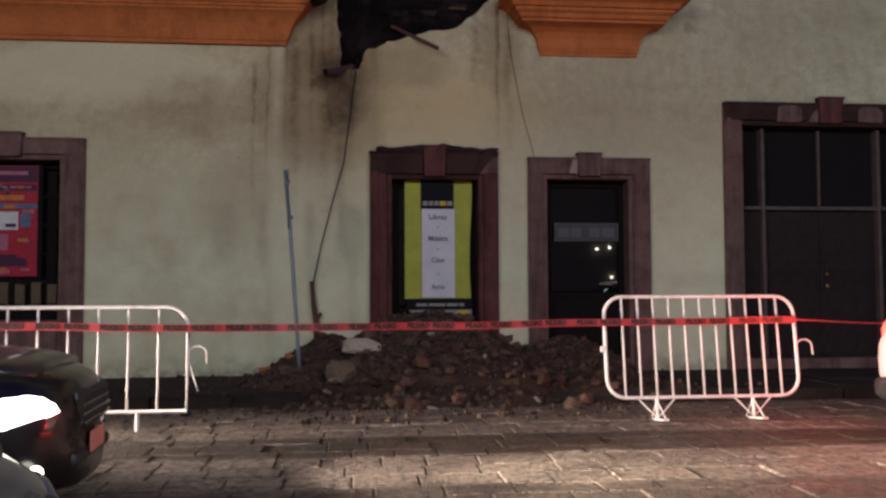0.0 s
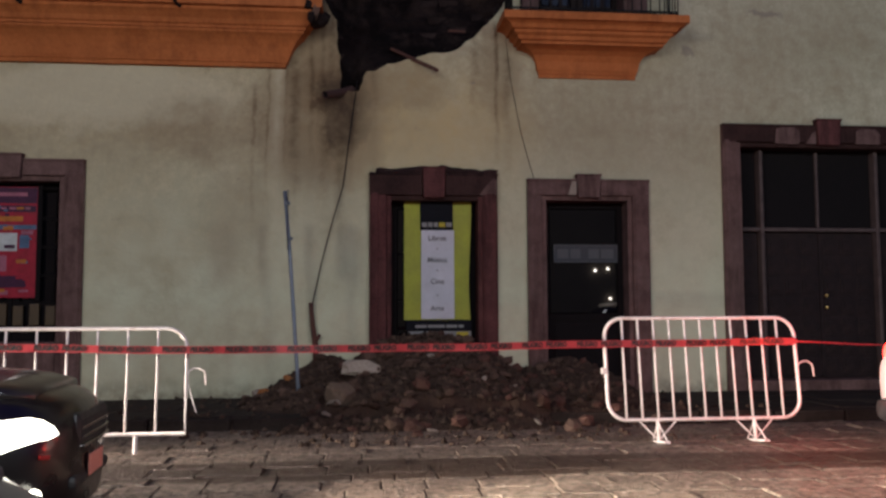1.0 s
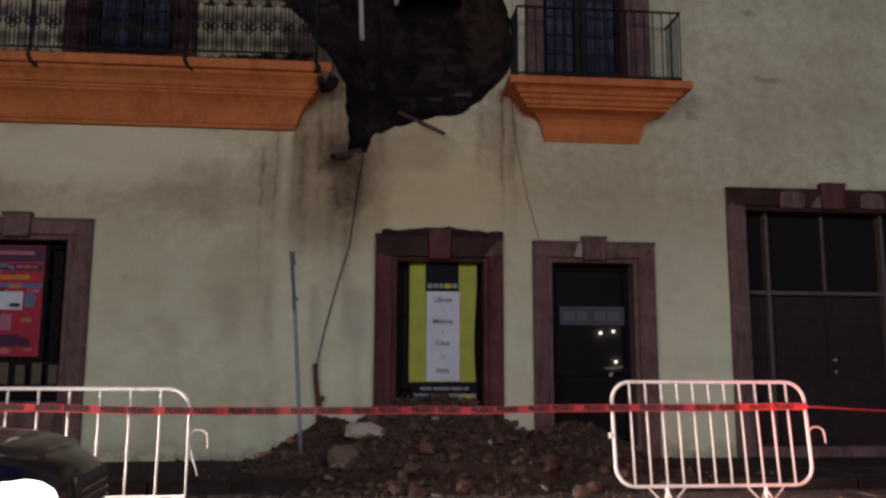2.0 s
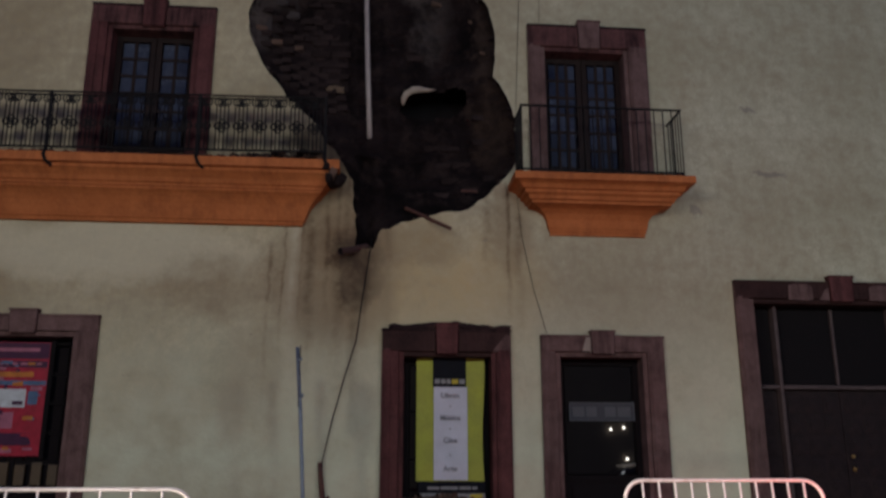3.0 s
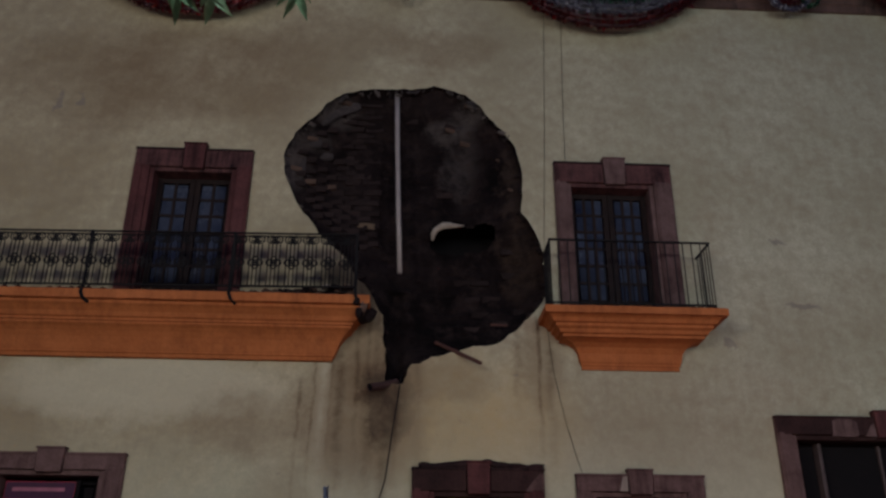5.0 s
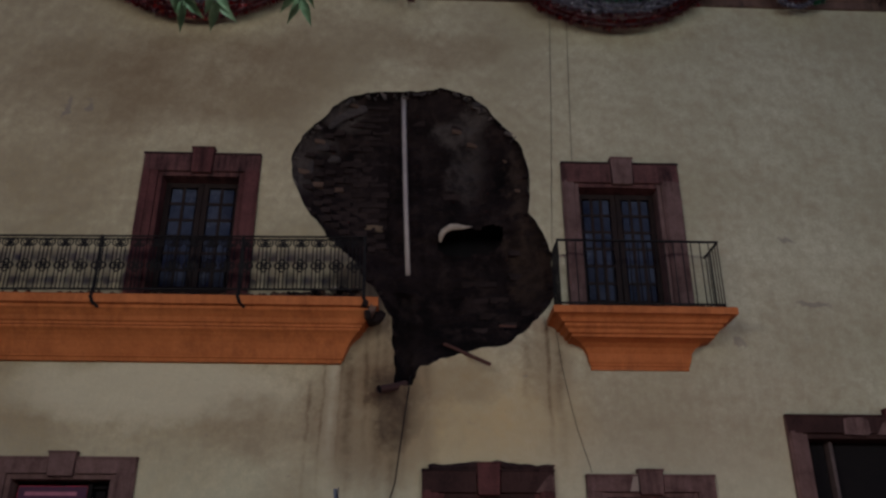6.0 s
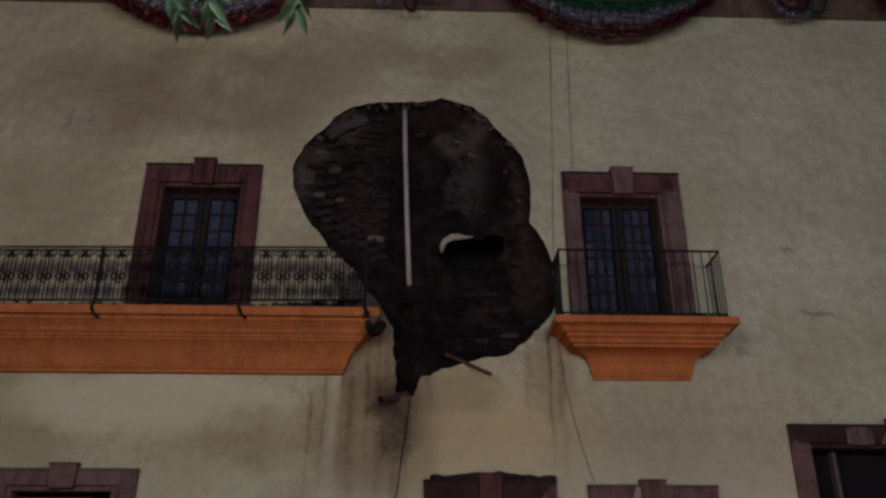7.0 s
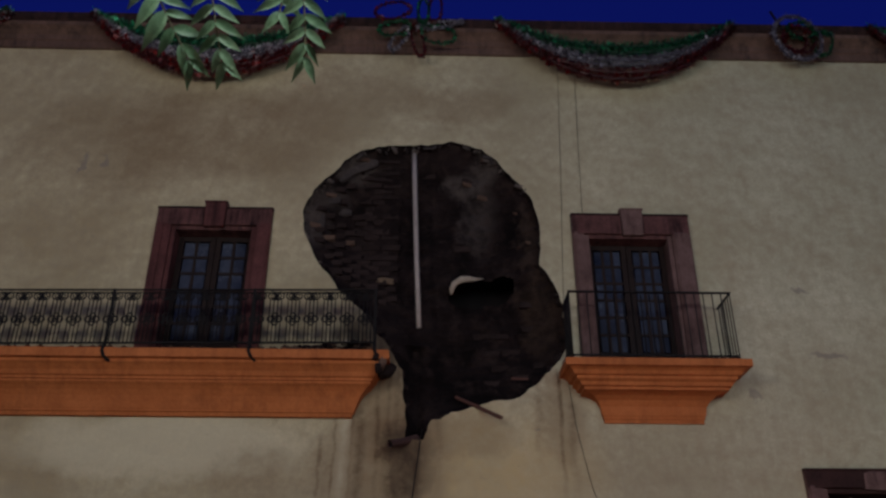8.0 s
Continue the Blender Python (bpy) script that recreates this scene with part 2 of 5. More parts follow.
def paving():
    """Stone setts, muddy along one worn strip beside the gutter."""
    n = Nodes("paving")
    geo = n.add("ShaderNodeNewGeometry")
    sep = n.add("ShaderNodeSeparateXYZ")
    n.put(sep.inputs[0], geo.outputs["Position"])
    vec = geo.outputs["Position"]
    coarse, fine = n.noise(3.0, 6, 0.65, vec), n.noise(45, 4, 0.6, vec)
    shade = n.calc("ADD", n.calc("MULTIPLY", n.random(), 0.5), n.calc("MULTIPLY", geo.outputs["Random Per Island"], 0.5))
    base = n.mix(n.span(coarse, 0.3, 0.7), (0.15, 0.10, 0.076), (0.33, 0.24, 0.185))
    base = n.mix(n.span(shade, 0.2, 0.8, 0.0, 0.55), base, (0.31, 0.25, 0.19))
    base = n.mix(n.span(fine, 0.42, 0.7, 0.0, 0.5), base, (0.06, 0.05, 0.04))
    grain = n.noise(12, 5, 0.7, vec)
    base = n.mix(n.span(grain, 0.47, 0.58, 0.0, 0.85), base, (0.045, 0.031, 0.022))
    # pale specks paint wet headlight glints into the stone
    glint = n.noise(17, 5, 0.75, vec)
    base = n.mix(n.span(glint, 0.575, 0.635, 0.0, 0.65), base, (0.60, 0.51, 0.41))
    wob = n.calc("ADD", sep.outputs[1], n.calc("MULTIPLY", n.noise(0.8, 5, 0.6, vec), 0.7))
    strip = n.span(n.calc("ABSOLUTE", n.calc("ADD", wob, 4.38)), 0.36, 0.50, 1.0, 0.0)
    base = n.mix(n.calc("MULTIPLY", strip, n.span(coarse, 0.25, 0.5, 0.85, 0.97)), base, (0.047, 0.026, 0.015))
    # road by the dark car darkened in colour, where little light falls
    near_car_shade = n.calc("MULTIPLY", n.span(n.calc("ADD", sep.outputs[0], n.calc("MULTIPLY", coarse, 1.2)), -1.3, 0.7, 1.0, 0.0), n.span(wob, -5.0, -5.5, 0.0, 1.0))
    base = n.mix(n.calc("MULTIPLY", near_car_shade, 0.7), base, (0.035, 0.024, 0.018))
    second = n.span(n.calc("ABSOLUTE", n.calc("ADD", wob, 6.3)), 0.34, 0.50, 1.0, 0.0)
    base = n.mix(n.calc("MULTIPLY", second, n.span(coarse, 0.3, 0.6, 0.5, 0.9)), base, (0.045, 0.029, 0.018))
    n.bump(n.calc("ADD", n.calc("MULTIPLY", grain, 1.0), n.calc("ADD", n.calc("MULTIPLY", fine, 0.5), n.calc("MULTIPLY", glint, 0.7))), 1.0, 0.05)
    return n.done(base, n.span(n.calc("ADD", coarse, n.calc("MULTIPLY", grain, 0.6)), 0.5, 1.0, 0.22, 0.7))


def glass_mat(name, tint=(0.02, 0.03, 0.05), rough=0.06):
    n = Nodes(name)
    n.bsdf.inputs["Specular IOR Level"].default_value = 0.6
    smear = n.noise(3.0, 3)
    return n.done(tint, n.span(smear, 0.3, 0.7, rough, rough * 2.5))


def glow_mat(name, colour, strength):
    n = Nodes(name)
    n.put(n.bsdf.inputs["Emission Color"], colour)
    n.bsdf.inputs["Emission Strength"].default_value = strength
    return n.done(colour, 0.4)


PLASTER, PAVING = plaster(), paving()
CANTERA = stained_mat("pink_stone", (0.085, 0.050, 0.046), (0.19, 0.119, 0.110), (0.035, 0.018, 0.016), 5, 0.75)
CANTERA_DAMP = stained_mat("damp_stone", (0.015, 0.007, 0.0065), (0.046, 0.021, 0.019), (0.10, 0.052, 0.046), 3, 0.3, 0.7)
CANTERA_RED = stained_mat("red_stone", (0.054, 0.0185, 0.019), (0.132, 0.053, 0.051), (0.022, 0.010, 0.010), 3, 0.9, 0.8)
SOOTED_STONE = stained_mat("sooted_stone", (0.06, 0.026, 0.026), (0.14, 0.066, 0.062), (0.007, 0.005, 0.006), 3, 1.0, 0.85)
SOOT_AND_SHADE = stained_mat("soot_and_shade", (0.008, 0.006, 0.007), (0.03, 0.018, 0.018), (0.09, 0.045, 0.042), 6, 0.5, 0.9)
OCHRE = stained_mat("orange_paint", (0.335, 0.102, 0.031), (0.50, 0.168, 0.057), (0.16, 0.05, 0.018), 2.2, 0.5, 0.75)
IRON = rough_mat("black_iron", (0.005, 0.005, 0.006), (0.014, 0.013, 0.013), 14, 0.6, 0.2)
DARK_WOOD = rough_mat("dark_wood", (0.010, 0.007, 0.007), (0.028, 0.018, 0.016), 9, 0.6, 0.3)
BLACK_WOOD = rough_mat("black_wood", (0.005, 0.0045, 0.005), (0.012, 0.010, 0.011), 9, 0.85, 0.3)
DARK_GLASS = glass_mat("dark_glass", (0.004, 0.004, 0.006), 0.004)
# blue-grey pane colour stands in for the reflected sky
BLUE_GLASS = rough_mat("window_glass", (0.018, 0.024, 0.036), (0.048, 0.058, 0.080), 2.2, 0.22, 0.0, 0.35)
EARTH = rough_mat("earth", (0.030, 0.019, 0.0145), (0.092, 0.061, 0.045), 5, 0.95, 0.8, 0.0, 0.0, 0.03)
MASONRY = masonry()
WHITE_PAINT = stained_mat("white_paint", (0.66, 0.60, 0.57), (0.84, 0.79, 0.76), (0.30, 0.15, 0.09), 9, 0.55, 0.45)
CONCRETE = rough_mat("pavement_stone", (0.016, 0.012, 0.010), (0.048, 0.037, 0.031), 3, 0.85, 0.5)
INSIDE = rough_mat("inside_wall", (0.05, 0.045, 0.04), (0.08, 0.07, 0.06), 2, 0.9, 0.1)


# dull surfaces with next to no sheen
for dull in (IRON, DARK_WOOD, BLACK_WOOD, MASONRY, EARTH, CONCRETE, INSIDE, PLASTER, OCHRE, CANTERA, CANTERA_DAMP, CANTERA_RED, SOOTED_STONE, SOOT_AND_SHADE):
    dull.node_tree.nodes["Principled BSDF"].inputs["Specular IOR Level"].default_value = 0.12


# ---- mesh helpers ----
def mesh_of(bm, material, name="mesh", smooth=False):
    data = bpy.data.meshes.new(name)
    bmesh.ops.recalc_face_normals(bm, faces=bm.faces[:])
    bm.to_mesh(data)
    bm.free()
    if smooth:
        data.shade_smooth()
    data.materials.append(material)
    return data


def part(name, bm, material, parent=None, label="", smooth=False):
    data = bm if isinstance(bm, bpy.types.Mesh) else mesh_of(bm, material, name, smooth)
    ob = new(name, data)
    ob.parent = parent
    return tagged(ob, label)


def thing(name, label, category, place=(0, 0, 0), group="", kind=""):
    ob = new(name)
    ob.empty_display_size = 0.1
    ob.location = place
    return tagged(ob, label, category, group, kind)


def box(bm, x0, x1, y0, y1, z0, z1, bevel=0.0):
    vs = [bm.verts.new((x, y, z)) for z in (z0, z1) for y in (y0, y1) for x in (x0, x1)]
    fs = [bm.faces.new([vs[i] for i in q]) for q in ((0, 2, 3, 1), (4, 5, 7, 6), (0, 1, 5, 4), (2, 6, 7, 3), (0, 4, 6, 2), (1, 3, 7, 5))]
    if bevel:
        edges = list({e for f in fs for e in f.edges})
        bmesh.ops.bevel(bm, geom=edges, offset=bevel, segments=2, profile=0.5, affect="EDGES")
    return bm


def block(x0, x1, y0, y1, z0, z1, bevel=0.0):
    return box(bmesh.new(), x0, x1, y0, y1, z0, z1, bevel)


def tube(bm, points, radius, sides=8, closed=False, taper=None):
    """A round bar along points; taper: a radius for each point."""
    pts = [Vector(p) for p in points]
    rings, count, side = [], len(pts), None
    for i, p in enumerate(pts):
        a = pts[(i - 1) % count] if closed or i else p
        b = pts[(i + 1) % count] if closed or i < count - 1 else p
        way = (b - a).normalized()
        if side is None:
            side = way.orthogonal().normalized()
        side = (side - way * side.dot(way)).normalized()
        up = way.cross(side)
        r = taper[i] if taper else radius
        rings.append([bm.verts.new(p + (side * math.cos(k * math.tau / sides) + up * math.sin(k * math.tau / sides)) * r) for k in range(sides)])
    for i in range(count if closed else count - 1):
        a, b = rings[i], rings[(i + 1) % count]
        for k in range(sides):
            bm.faces.new((a[k], a[(k + 1) % sides], b[(k + 1) % sides], b[k]))
    if not closed:
        bm.faces.new(rings[0][::-1])
        bm.faces.new(rings[-1])
    return bm


def flat_with_holes(name, outline, holes, depth):
    """A slab in the x-z plane, from y = 0 to y = depth, with openings through it."""
    curve = bpy.data.curves.new(name, "CURVE")
    curve.dimensions, curve.fill_mode, curve.extrude = "2D", "BOTH", depth / 2
    for loop in (outline, *holes):
        spline = curve.splines.new("POLY")
        spline.points.add(len(loop) - 1)
        for p, (x, z) in zip(spline.points, loop):
            p.co = (x, z, 0, 1)
        spline.use_cyclic_u = True
    ob = bpy.data.objects.new(name, curve)
    data = bpy.data.meshes.new_from_object(ob)
    bpy.data.objects.remove(ob)
    data.transform(pose(0, depth / 2, 0, 90))
    return data


def rect(x0, x1, z0, z1):
    return [(x0, z0), (x1, z0), (x1, z1), (x0, z1)]


# ---- ground ----
KERB, PAVE_Z = -2.25, 0.12
bm = bmesh.new()
bmesh.ops.create_grid(bm, x_segments=8, y_segments=8, size=250)
bmesh.ops.translate(bm, verts=bm.verts[:], vec=(0, 0, -0.014))
ground = tagged(new("ground", mesh_of(bm, EARTH, "ground")), "dark dirty street bed between the paving stones", "ground", kind="structure")

pavement = thing("pavement", "narrow dark stone pavement along the house wall, dusty", "pavement", kind="structure")

# ---- the house front ----
OPENINGS = {  # outer left, outer right, inner left, inner right, bottom, outer top, inner top, keystone left, keystone right, keystone top
    "window_1": (-5.67, -3.69, -5.34, -4.02, 0.12, 3.39, 3.09, -4.87, -4.50, 3.46),
    "door_1": (0.20, 2.03, 0.51, 1.75, 0.12, 3.26, 2.87, 0.95, 1.28, 3.35),
    "door_2": (2.47, 4.27, 2.75, 3.95, 0.12, 3.20, 2.89, 3.19, 3.54, 3.27),
    "door_3": (5.41, 8.65, 5.70, 8.36, 0.12, 4.06, 3.72, 6.87, 7.25, 4.15),
    "window_2": (-4.27, -2.43, -3.95, -2.75, 5.55, 8.19, 7.79, -3.52, -3.17, 8.28),
    "window_3": (2.40, 4.31, 2.67, 3.94, 5.52, 8.16, 7.72, 3.20, 3.56, 8.24),
}
BREACH = [(-0.97, 9.43), (-0.49, 9.49), (-0.16, 9.49), (0.45, 9.59), (0.95, 9.45), (1.37, 9.04), (1.78, 8.54), (1.91, 7.96),
          (1.85, 7.24), (2.06, 6.95), (2.21, 6.47), (2.20, 6.00), (2.03, 5.57), (1.73, 5.29), (1.35, 5.07), (0.88, 4.96),
          (0.47, 4.85), (0.18, 4.73), (0.05, 4.45), (-0.19, 4.47), (-0.23, 4.92), (-0.28, 5.44), (-0.56, 5.97), (-0.93, 6.43),
          (-1.29, 6.80), (-1.63, 7.24), (-1.95, 7.79), (-1.97, 8.16), (-1.79, 8.59), (-1.34, 9.16)]
WALL_TOP, LEFT, RIGHT = 11.5, -13.0, 15.0


def ragged(loop, steps, wobble, seed):
    """The loop with more points and an uneven edge."""
    out = []
    for i, a in enumerate(loop):
        b = loop[(i + 1) % len(loop)]
        for k in range(steps):
            f = k / steps
            x, z = a[0] + (b[0] - a[0]) * f, a[1] + (b[1] - a[1]) * f
            d = noise.noise_vector((x * 2.6, z * 2.6, seed)) * wobble + noise.noise_vector((x * 9, z * 9, seed + 5)) * wobble * 0.6
            out.append((x + d.x, z + d.y))
    return out


edge = ragged(BREACH, 5, 0.055, 3.0)
cuts = [rect(o[2] - 0.12, o[3] + 0.12, o[4] - 0.02, o[6] + 0.12) for o in OPENINGS.values()]
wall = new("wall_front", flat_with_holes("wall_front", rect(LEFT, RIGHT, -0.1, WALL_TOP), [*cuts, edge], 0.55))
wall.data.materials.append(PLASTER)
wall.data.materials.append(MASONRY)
# cut faces share the near-black masonry, painting the breach rim dark
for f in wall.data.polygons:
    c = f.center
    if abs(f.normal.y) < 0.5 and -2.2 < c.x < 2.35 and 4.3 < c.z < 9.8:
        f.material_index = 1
tagged(wall, "old cream limewashed house wall, stained brown below a breach", "wall", kind="structure")


def surround(name, label, category, stone, key_stone, head=None, cap=None):
    x0, x1, i0, i1, zb, zt, zi, k0, k1, kt = OPENINGS[name]
    root = thing(name, label, category, (0, 0, 0), kind="structure")
    step = 0.07
    for a, b, c, d in ((x0, i0 - step, i0 - step, i0), (i1 + step, x1, i1, i1 + step)):
        bm = block(a, b, -0.075, 0.03, zb, zt, 0.012)
        box(bm, c, d, -0.04, 0.28, zb, zi + step, 0.01)
        box(bm, a + 0.03, b - 0.12 if a == x0 else b - 0.03, -0.095, -0.06, zb, zi + 0.1, 0.008)
        part("jamb", bm, stone, root)
    for a, b in ((x0 + 0.004, k0), (k1, x1 - 0.004)):
        bm = block(a, b, -0.085, 0.03, zi + step, zt - 0.025, 0.012)
        part("lintel", bm, head or stone, root)
        bm = block(a - 0.012 * (b == k0), b + 0.012 * (a == k1), -0.099, 0.0, zt - 0.035, zt, 0.01)
        part("lintel_cap", bm, cap or head or stone, root)
    part("lintel_soffit", block(i0, i1, -0.038, 0.28, zi, zi + step - 0.003, 0.008), head or stone, root)
    bm = block(k0, k1, -0.125, 0.03, zi + 0.03, kt - 0.02, 0.018)
    for v in bm.verts:
        if v.co.z < zi + 0.1:
            v.co.x += 0.015 if v.co.x < (k0 + k1) / 2 else -0.015
    box(bm, k0 - 0.012, k1 + 0.012, -0.14, 0.0, kt - 0.03, kt, 0.01)
    part("keystone", bm, key_stone, root)
    return root


window_1 = surround("window_1", "tall shop window in a pink carved stone surround", "window", CANTERA, CANTERA)
door_1 = surround("door_1", "shop doorway in a damp red stone surround with a banner", "door", CANTERA_RED, CANTERA_RED, CANTERA_DAMP, SOOT_AND_SHADE)
door_2 = surround("door_2", "dark glazed shop door in a pink stone surround", "door", CANTERA, CANTERA)
door_3 = surround("door_3", "wide dark wooden panelled gate in a pink stone surround", "door", CANTERA, CANTERA_RED, CANTERA_DAMP)
window_2 = surround("window_2", "upper glazed balcony door in a dark stained stone surround", "window", CANTERA_RED, CANTERA_RED, SOOTED_STONE, SOOT_AND_SHADE)
window_3 = surround("window_3", "upper glazed balcony door in a stone surround", "window", CANTERA, CANTERA, SOOTED_STONE, SOOT_AND_SHADE)


# ---- balconies ----
def moulding(core0, core1, front, profile):
    """A mitred moulding round three sides; profile: projection and height, from the bottom up."""
    bm = bmesh.new()
    rings = []
    for o, z in profile:
        rings.append([bm.verts.new(p) for p in ((core0 - o, 0.02, z), (core0 - o, -front - o, z), (core1 + o, -front - o, z), (core1 + o, 0.02, z))])
    for a, b in zip(rings, rings[1:]):
        for k in range(3):
            bm.faces.new((a[k], a[k + 1], b[k + 1], b[k]))
        bm.faces.new((a[3], a[0], b[0], b[3]))
    bm.faces.new(rings[0][::-1])
    bm.faces.new(rings[-1])
    return bm


LEFT_PROFILE = [(0.0, 4.74), (0.015, 4.79), (0.035, 4.80), (0.04, 4.825), (0.045, 4.83), (0.08, 4.92), (0.12, 5.0), (0.17, 5.07), (0.22, 5.12), (0.27, 5.155), (0.27, 5.185), (0.30, 5.19), (0.30, 5.225), (0.33, 5.24),
                (0.36, 5.30), (0.42, 5.36), (0.46, 5.39), (0.46, 5.43), (0.53, 5.44), (0.53, 5.565), (0.51, 5.58)]
RIGHT_PROFILE = [(0.0, 4.695), (0.0, 4.75), (0.015, 4.755), (0.015, 4.785), (0.03, 4.81), (0.05, 4.93), (0.10, 5.01), (0.17, 5.06), (0.26, 5.09), (0.32, 5.10), (0.32, 5.14), (0.36, 5.15), (0.38, 5.20), (0.43, 5.23), (0.43, 5.27),
                 (0.47, 5.28), (0.50, 5.33), (0.55, 5.36), (0.61, 5.37), (0.61, 5.47), (0.59, 5.485)]


def balcony(label, core0, core1, front, profile, low, high):
    """A slab on mouldings: corbel block, moulding and floor slab, cut from one profile."""
    root = thing("balcony", label, "balcony", ((core0 + core1) / 2, 0, profile[0][1]), "balconies")
    for name, rows in (("corbel_block", profile[:low + 1]), ("moulding", profile[low:high + 1]), ("floor_slab", profile[high:])):
        ob = part(name, moulding(core0, core1, front, rows), OCHRE)
        ob.parent = root
        ob.matrix_parent_inverse = Matrix.Translation(root.location).inverted()
    return root


long_balcony = balcony("long orange-painted moulded balcony on the house wall", LEFT - 2, -0.99, 0.07, LEFT_PROFILE, 9, 17)
balcony("short orange-painted moulded balcony on the house wall", 2.66, 4.11, 0.03, RIGHT_PROFILE, 9, 17)

# ---- cornice ----
CORNICE_PROFILE = [(0.0, 11.47), (0.05, 11.475), (0.05, 11.62), (0.08, 11.64), (0.08, 11.74), (0.16, 11.80), (0.24, 11.84), (0.24, 11.92), (0.30, 11.96), (0.30, 12.08), (0.26, 12.1)]
CORNICE = stained_mat("brown_stone", (0.07, 0.038, 0.028), (0.155, 0.09, 0.068), (0.018, 0.010, 0.009), 3, 0.85)
cornice = tagged(new("cornice", mesh_of(moulding(LEFT - 1, RIGHT + 1, 0.0, CORNICE_PROFILE), CORNICE, "cornice")), "weathered brown stone cornice along the roof edge", "cornice", kind="structure")
# top course blackened by colour, standing in for its shadowed edge
cornice.data.materials.append(SOOT_AND_SHADE)
for f in cornice.data.polygons:
    if f.center.z > 11.93:
        f.material_index = 1
part("dentil_band", block(LEFT, RIGHT, -0.062, -0.045, 11.655, 11.70, 0.004), CORNICE, cornice)
# ---- house shell behind the front ----
bm = block(LEFT, RIGHT, 5.5, 5.7, -0.1, 11.4)
tagged(part("wall_back", bm, INSIDE), "plain dim back wall of the house", "wall", kind="structure")
for x in (LEFT, RIGHT - 0.2):
    tagged(part("wall_side", block(x + 0.004, x + 0.196, 0.553, 5.497, -0.1, 11.38), INSIDE), "plain dim side wall of the house", "wall", kind="structure")
tagged(part("ceiling", block(LEFT, RIGHT, 0.56, 5.49, 4.75, 5.15), INSIDE), "plain dim ceiling between the storeys", "ceiling", kind="structure")
tagged(part("roof", block(LEFT - 0.2, RIGHT + 0.2, 0.03, 5.9, 11.51, 11.9), CONCRETE), "flat roof behind the cornice", "roof", kind="structure")
# black backing added so the breach's niche reads as deep shade
tagged(part("wall_core", block(-3.0, 3.3, 1.15, 1.3, 4.2, 10.2), BLACK_WOOD), "black backing added behind the breach to keep its niche dark", "wall", kind="structure")
# the far side of the street
tagged(part("wall_opposite", block(-60, 60, -27.5, -27.1, -0.1, 9.0), rough_mat("far_plaster", (0.16, 0.13, 0.10), (0.24, 0.20, 0.16), 1.5, 0.9, 0.2)),
       "plain house front on the far side of the street", "wall", kind="structure")
LAMP_GLOW = glow_mat("lamp_glow", (1.0, 0.92, 0.8), 60.0)
for x, z in ((11.37, 3.15), (12.00, 3.23), (12.09, 1.80)):
    root = thing("wall_lamp", "small bright white lamp on a house wall", "lamp", (x, -27.0, z), "wall lamps")
    bm = bmesh.new()
    bmesh.ops.create_uvsphere(bm, u_segments=12, v_segments=8, radius=0.055)
    part("globe", bm, LAMP_GLOW, root, "glowing white globe", True)
    part("bracket", block(-0.03, 0.03, -0.1, -0.08, -0.05, 0.05, 0.005), IRON, root)


PALE_PATCH = rough_mat("pale_patch", (0.20, 0.16, 0.13), (0.30, 0.25, 0.21), 8, 0.9, 0.4)


# ---- door and window leaves ----
def glazed_leaf(root, x0, x1, z0, z1, y, cols, rows, panel, wood, glass, stile=0.07, bar=0.028):
    """A glazed leaf: stiles, rails and glazing bars as one frame, each pane a part of it; panel: height of the solid foot."""
    bm = block(x0, x0 + stile, y, y + 0.05, z0, z1, 0.006)
    box(bm, x1 - stile, x1, y, y + 0.05, z0, z1, 0.006)
    gz0, gz1, gx0, gx1 = z0 + panel, z1 - stile, x0 + stile, x1 - stile
    box(bm, gx0, gx1, y + 0.002, y + 0.048, z1 - stile, z1 - 0.003, 0.004)
    box(bm, gx0, gx1, y + 0.002, y + 0.048, gz0 - stile, gz0, 0.004)
    for c in range(1, cols):
        x = gx0 + (gx1 - gx0) * c / cols
        box(bm, x - bar / 2, x + bar / 2, y + 0.006, y + 0.044, gz0, gz1)
    for r in range(1, rows):
        z = gz0 + (gz1 - gz0) * r / rows
        box(bm, gx0, gx1, y + 0.008, y + 0.042, z - bar / 2, z + bar / 2)
    leaf = part("leaf", bm, wood, root)
    if panel > stile:
        bm = block(gx0, gx1, y + 0.018, y + 0.035, z0, gz0 - stile)
        box(bm, gx0 + 0.06, gx1 - 0.06, y + 0.004, y + 0.03, z0 + 0.1, gz0 - stile - 0.06, 0.012)
        part("panel", bm, wood, leaf)
    for c in range(cols):
        for r in range(rows):
            a, b = gx0 + (gx1 - gx0) * c / cols, gx0 + (gx1 - gx0) * (c + 1) / cols
            d, e = gz0 + (gz1 - gz0) * r / rows, gz0 + (gz1 - gz0) * (r + 1) / rows
            part("pane", block(a + bar * 0.5, b - bar * 0.5, y + 0.024, y + 0.03, d + bar * 0.5, e - bar * 0.5), glass, leaf)
    return leaf


for root, cols, rows, panel in ((window_2, 2, 6, 0.42), (window_3, 3, 6, 0.32)):
    o = OPENINGS[[k for k in OPENINGS if bpy.data.objects[k] == root][0]]
    mid = (o[2] + o[3]) / 2
    glazed_leaf(root, o[2] + 0.005, mid - 0.004, o[4] + 0.02, o[6] - 0.005, 0.2, cols, rows, panel, DARK_WOOD, BLUE_GLASS, 0.085, 0.045)
    glazed_leaf(root, mid + 0.004, o[3] - 0.005, o[4] + 0.02, o[6] - 0.005, 0.2, cols, rows, panel, DARK_WOOD, BLUE_GLASS, 0.085, 0.045)
